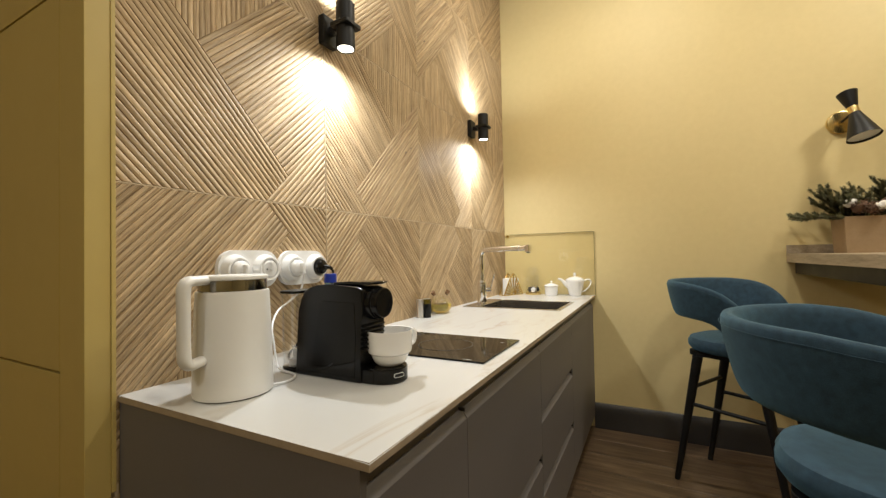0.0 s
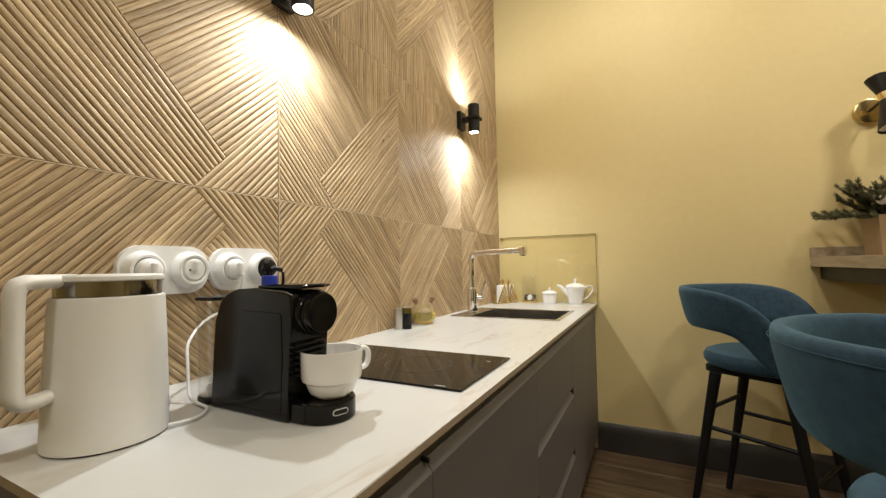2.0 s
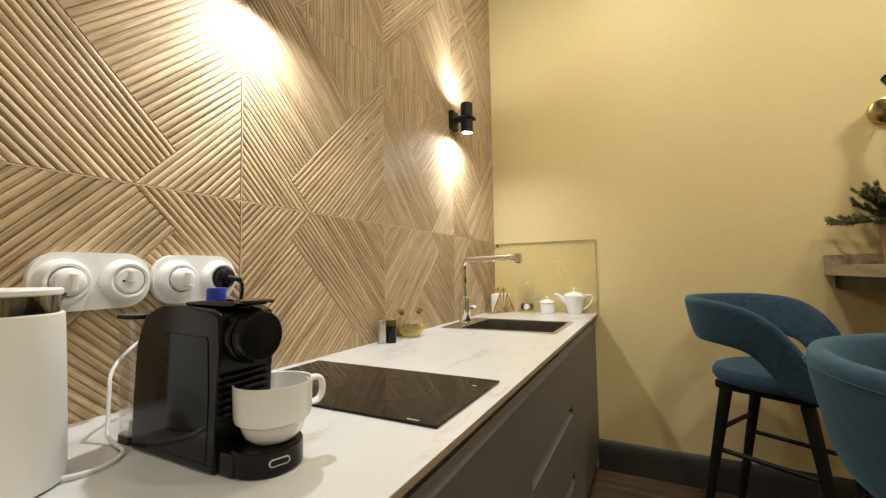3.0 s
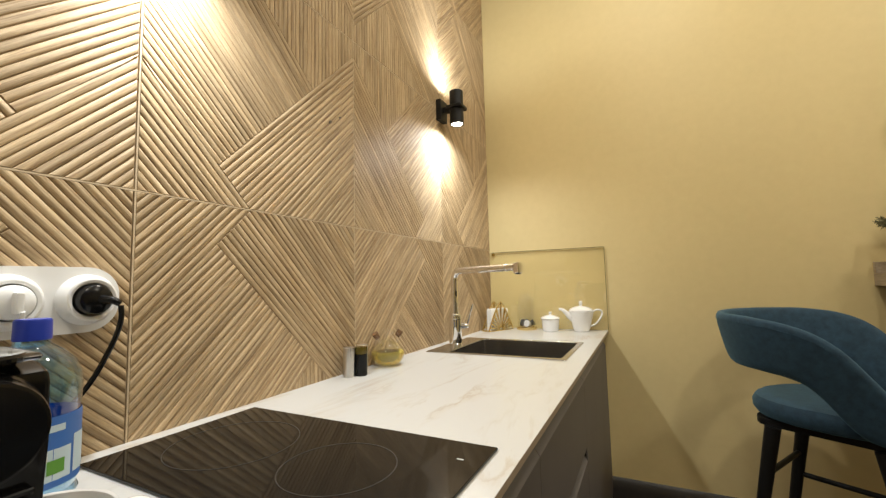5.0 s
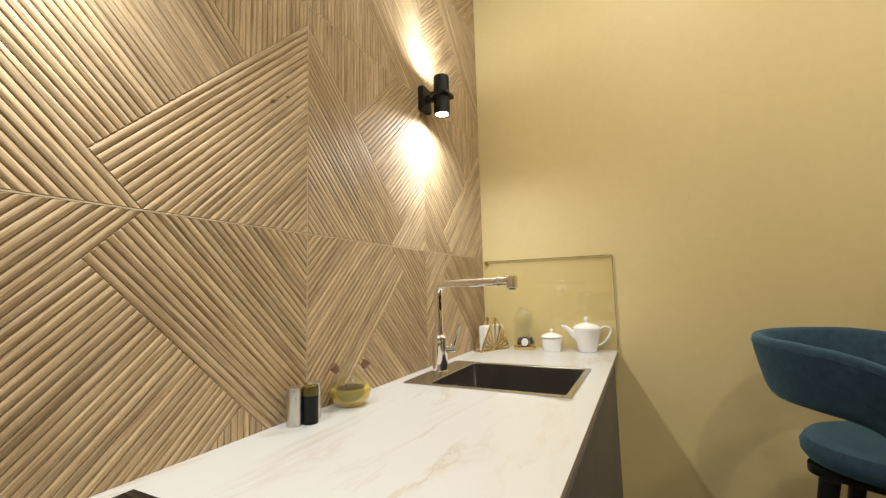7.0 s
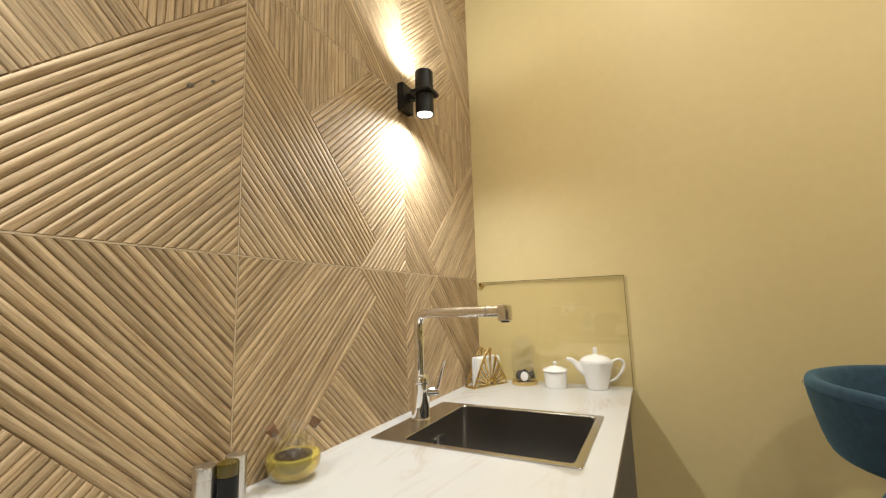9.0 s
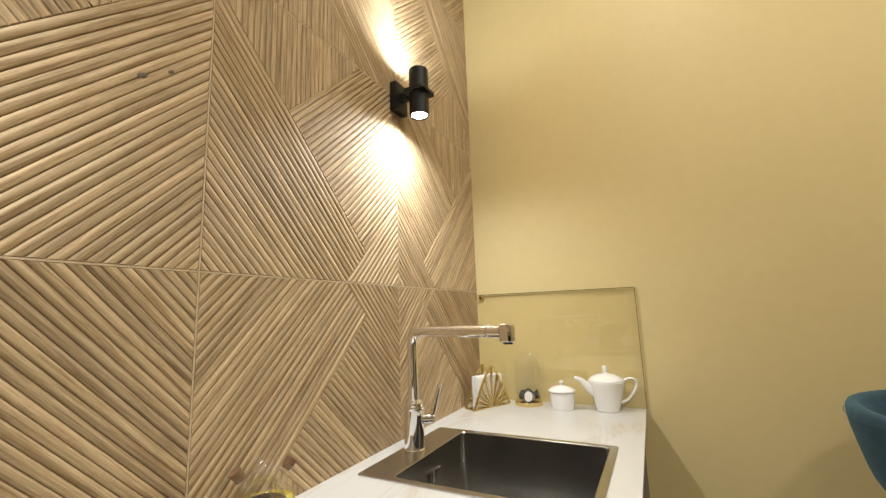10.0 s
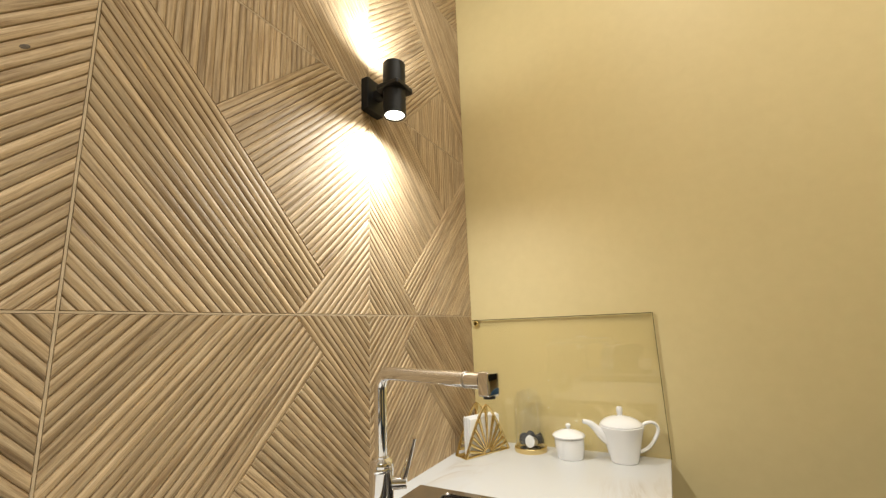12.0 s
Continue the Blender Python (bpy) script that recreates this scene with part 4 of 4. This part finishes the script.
def bar_stool(m):
    """A stool whose open front looks along its own +x."""
    s = thing("bar_stool", m, "teal velvet bar stool with wrap-around back and black legs", "bar stool", "stools at the bar table")
    base = FLOOR
    seat = [(0, 0.640), (0.175, 0.640), (0.198, 0.648), (0.209, 0.665), (0.210, 0.685), (0.200, 0.703), (0.175, 0.712), (0.08, 0.716), (0, 0.716)]
    bm = lathe(seat, 56)
    for v in bm.verts:
        a = math.atan2(v.co.y, v.co.x)
        k = 1 + 0.06 * abs(math.sin(2 * a))
        v.co.x, v.co.y = v.co.x * k * 1.02 + 0.022, v.co.y * k * 0.93
    part("seat", bm, FABRIC, s)
    # the shell: a padded band round the rear that runs on into two arms, each sweeping down to the seat
    ahead = [(-0.30, 0.978, 0.806), (-0.12, 0.976, 0.808), (-0.04, 0.966, 0.803), (0.01, 0.952, 0.790), (0.05, 0.934, 0.747), (0.09, 0.904, 0.682), (0.12, 0.868, 0.652), (0.16, 0.805, 0.644), (0.20, 0.742, 0.644), (0.235, 0.690, 0.648)]

    def heights(x):
        for (x0, t0, b0), (x1, t1, b1) in zip(ahead, ahead[1:]):
            if x <= x1:
                f = (x - x0) / (x1 - x0)
                return t0 + (t1 - t0) * f, b0 + (b1 - b0) * f
        return ahead[-1][1:]

    def plan(q, z, out):
        """A point of the shell: round the rear up to a quarter turn, straight on along the arms."""
        r = 0.206 + 0.064 * (z - 0.66) / 0.31 + out
        turn_by = min(abs(q), 90)
        on = max(abs(q) - 90, 0) / 57.3 * 0.27
        side_y = r * math.sin(radians(turn_by)) - 0.10 * on
        return Vector((-r * math.cos(radians(turn_by)) + on, math.copysign(side_y, q) * 1.02, z))

    bm, n, top, half = bmesh.new(), 84, 140, 0.021
    rings = []
    for i in range(n + 1):
        th = -top + 2 * top * i / n
        zt, zb = heights(plan(th, 0.90, 0).x)
        ring = []
        for k in range(20):
            a = 2 * math.pi * k / 20
            cz, cr = math.sin(a), math.cos(a)
            z = (zt + zb) / 2 + ((zt - zb) / 2 + 0.002) * (abs(cz) ** 0.55) * (1 if cz > 0 else -1)
            ring.append(bm.verts.new(plan(th, z, half * (abs(cr) ** 0.7) * (1 if cr > 0 else -1))))
        rings.append(ring)
    for a, b in zip(rings, rings[1:]):
        for k in range(20):
            bm.faces.new((a[k], a[(k + 1) % 20], b[(k + 1) % 20], b[k]))
    bm.faces.new(rings[0])
    bm.faces.new(rings[-1][::-1])
    for _ in range(2):
        bmesh.ops.smooth_vert(bm, verts=bm.verts, factor=0.4, use_axis_x=True, use_axis_y=True, use_axis_z=True)
    back = part("backrest", bm, FABRIC, s, sharp=60)
    seam = []
    for i in range(10, n - 9):
        th = -top + 2 * top * i / n
        zt = heights(plan(th, 0.90, 0).x)[0] - 0.020
        seam.append(plan(th, zt, half - 0.0008))
    part("seam", tube(seam, 0.0007, 6, smooth=1), FABRIC, back, "stitched seam under the rim")
    part("seat_frame", prism(rounded(0.34, 0.29, 0.05, 6, 0.005), 0.022, "z", 0.6175, 0.002), BLACKMETAL, s)
    feet = []
    for sx in (-1, 1):
        for sy in (-1, 1):
            a, b = Vector((0.140 if sx > 0 else -0.108, 0.146 * sy, 0.619)), Vector((0.240 if sx > 0 else -0.212, 0.165 * sy, 0.0))
            leg = part("leg", tube([a, b], [0.022, 0.0125], 14, smooth=1), BLACKMETAL, s)
            feet.append((a, b))
    at = lambda i, z: feet[i][0].lerp(feet[i][1], 1 - z / 0.619)
    for i, j, z in ((0, 1, 0.465), (2, 3, 0.27), (0, 2, 0.385), (1, 3, 0.385)):
        part("footrest", tube([at(i, z), at(j, z)], 0.009, 12, smooth=1), BLACKMETAL, s)
    return s


stool = bar_stool(pose(1.292, 1.945, FLOOR, 0, 0, -30))
copy_thing(stool, pose(1.370, 0.675, FLOOR, 0, 0, -14))


# ---------- floor planks ----------
def planks():
    meshes = {}
    rnd, w, long = random.Random(2), 0.19, 1.30
    y = BACK - w
    while y > SOUTH - w:
        first = 0.45 if y > -0.25 else WEST
        x = first - rnd.uniform(0, long)
        while x < EAST:
            a, b = max(x, first), min(x + long, EAST)
            if b - a > 0.05:
                key = round(b - a, 3)
                if key not in meshes:
                    meshes[key] = mesh_of("plank", box(-key / 2, key / 2, -w / 2 + 0.0008, w / 2 - 0.0008, -0.012, 0.0, 0.001, 1), PLANK)
                ob = new("plank", meshes[key])
                ob.parent = floor
                ob.matrix_basis = pose((a + b) / 2, y + w / 2, FLOOR)
            x += long
        y -= w


planks()


# ---------- relief tiles ----------
def strip_meshes():
    """The ribs of one tile: field by field, each a rounded bar cut to its field."""
    pitch = 0.0141
    fields = [
        ([(0, 0), (0.367, 0), (0.445, 0.082), (0, 0.545)], -46.2),
        ([(0.367, 0), (0.597, 0), (0.597, 0.242)], 46.4),
        ([(0.445, 0.082), (0.597, 0.242), (0.597, 0.597), (0.417, 0.597), (0.174, 0.364)], 44.2),
        ([(0.0, 0.545), (0.174, 0.364), (0.417, 0.597), (0.0, 0.597)], 90.0),
    ]
    shape = [(-0.0067, 0.0), (-0.0063, 0.0019), (-0.0051, 0.0029), (0.0, 0.0033), (0.0051, 0.0029), (0.0063, 0.0019), (0.0067, 0.0)]
    made = []
    for corners, angle in fields:
        d = Vector((math.cos(radians(angle)), math.sin(radians(angle))))
        p = Vector((-d.y, d.x))
        cs = [(Vector(c).dot(d), Vector(c).dot(p)) for c in corners]
        lo, hi = min(c[1] for c in cs), max(c[1] for c in cs)

        def span(s):
            s, hits = min(max(s, lo + 1e-5), hi - 1e-5), []
            for (a0, b0), (a1, b1) in zip(cs, cs[1:] + cs[:1]):
                if (b0 - s) * (b1 - s) < 0:
                    hits.append(a0 + (a1 - a0) * (s - b0) / (b1 - b0))
            return min(hits), max(hits)

        count = max(1, round((hi - lo) / pitch))
        step_s = (hi - lo) / count
        for i in range(count):
            mid = lo + (i + 0.5) * step_s
            a, b = span(mid)
            if b - a < 0.006:
                continue
            bm, ends = bmesh.new(), []
            for off, z in shape:
                s0, s1 = span(mid + off * step_s / pitch)
                gap = 0.0005 + (0.0010 if z > 0.0025 else 0.0)
                ends.append((bm.verts.new((s0 + gap - (a + b) / 2, off * step_s / pitch, z)), bm.verts.new((max(s1 - gap, s0 + gap + 1e-4) - (a + b) / 2, off * step_s / pitch, z))))
            for (l0, r0), (l1, r1) in zip(ends, ends[1:]):
                bm.faces.new((l0, r0, r1, l1))
            bm.faces.new([e[0] for e in ends])
            bm.faces.new([e[1] for e in ends][::-1])
            m = Matrix.Translation((*(d * (a + b) / 2 + p * mid), 0.0)) @ pose(0, 0, 0, 0, 0, angle)
            made.append((mesh_of("strip", bm, STRIP, 40), m))
    return made


def relief_tiles():
    strips = strip_meshes()
    plate = mesh_of("relief_tile", box(0.0, 0.597, 0.0, 0.597, -0.008, 0.0), PLATE)
    for y0, su in ((-0.0105, 1), (1.1885, -1), (1.1915, 1), (2.3835, -1)):
        for z0, sv in ((1.3285, -1), (1.3315, 1), (2.5285, -1), (2.5315, 1)):
            m = Matrix(((0, 0, 1, -0.0033), (su, 0, 0, y0), (0, sv, 0, z0), (0, 0, 0, 1)))
            tile = new("relief_tile", plate)
            tile.parent = bpy.data.objects["wall_west"]
            tile.matrix_basis = m
            for me, local in strips:
                ob = new("strip", me)
                ob.parent = tile
                ob.matrix_basis = local


relief_tiles()


def joints():
    bm = bmesh.new()
    for y in (0.59, 1.19, 1.79):
        box(-0.0056, -0.0003, y - 0.00148, y + 0.00148, 0.735, CEIL - 0.01, bm=bm)
    for z in (1.33, 1.93, 2.53):
        box(-0.0057, -0.0004, -0.010, BACK - 0.002, z - 0.00148, z + 0.00148, bm=bm)
    part("grout_joint", bm, GROUT, bpy.data.objects["wall_west"], "pale grout joints")


joints()


def knots():
    dark = mottled("knot_wood", (0.05, 0.04, 0.03), (0.17, 0.125, 0.08), 260, 0.6, 0.2)
    for y, z, a, b in ((1.083, 1.627, 0.008, 0.0042), (1.124, 1.655, 0.006, 0.003), (1.262, 2.205, 0.008, 0.004)):
        bm = lathe([(1.0, 0.0), (0.8, 0.0004), (0.4, 0.0006), (0, 0.0006)], 20)
        turned(bm, pose(-0.0002, y, z, 0, 90) @ pose(0, 0, 0, 0, 0, 125) @ Matrix.Diagonal((a, b, 1, 1)))
        part("knot", bm, dark, bpy.data.objects["wall_west"], "small dark wood knot")


knots()
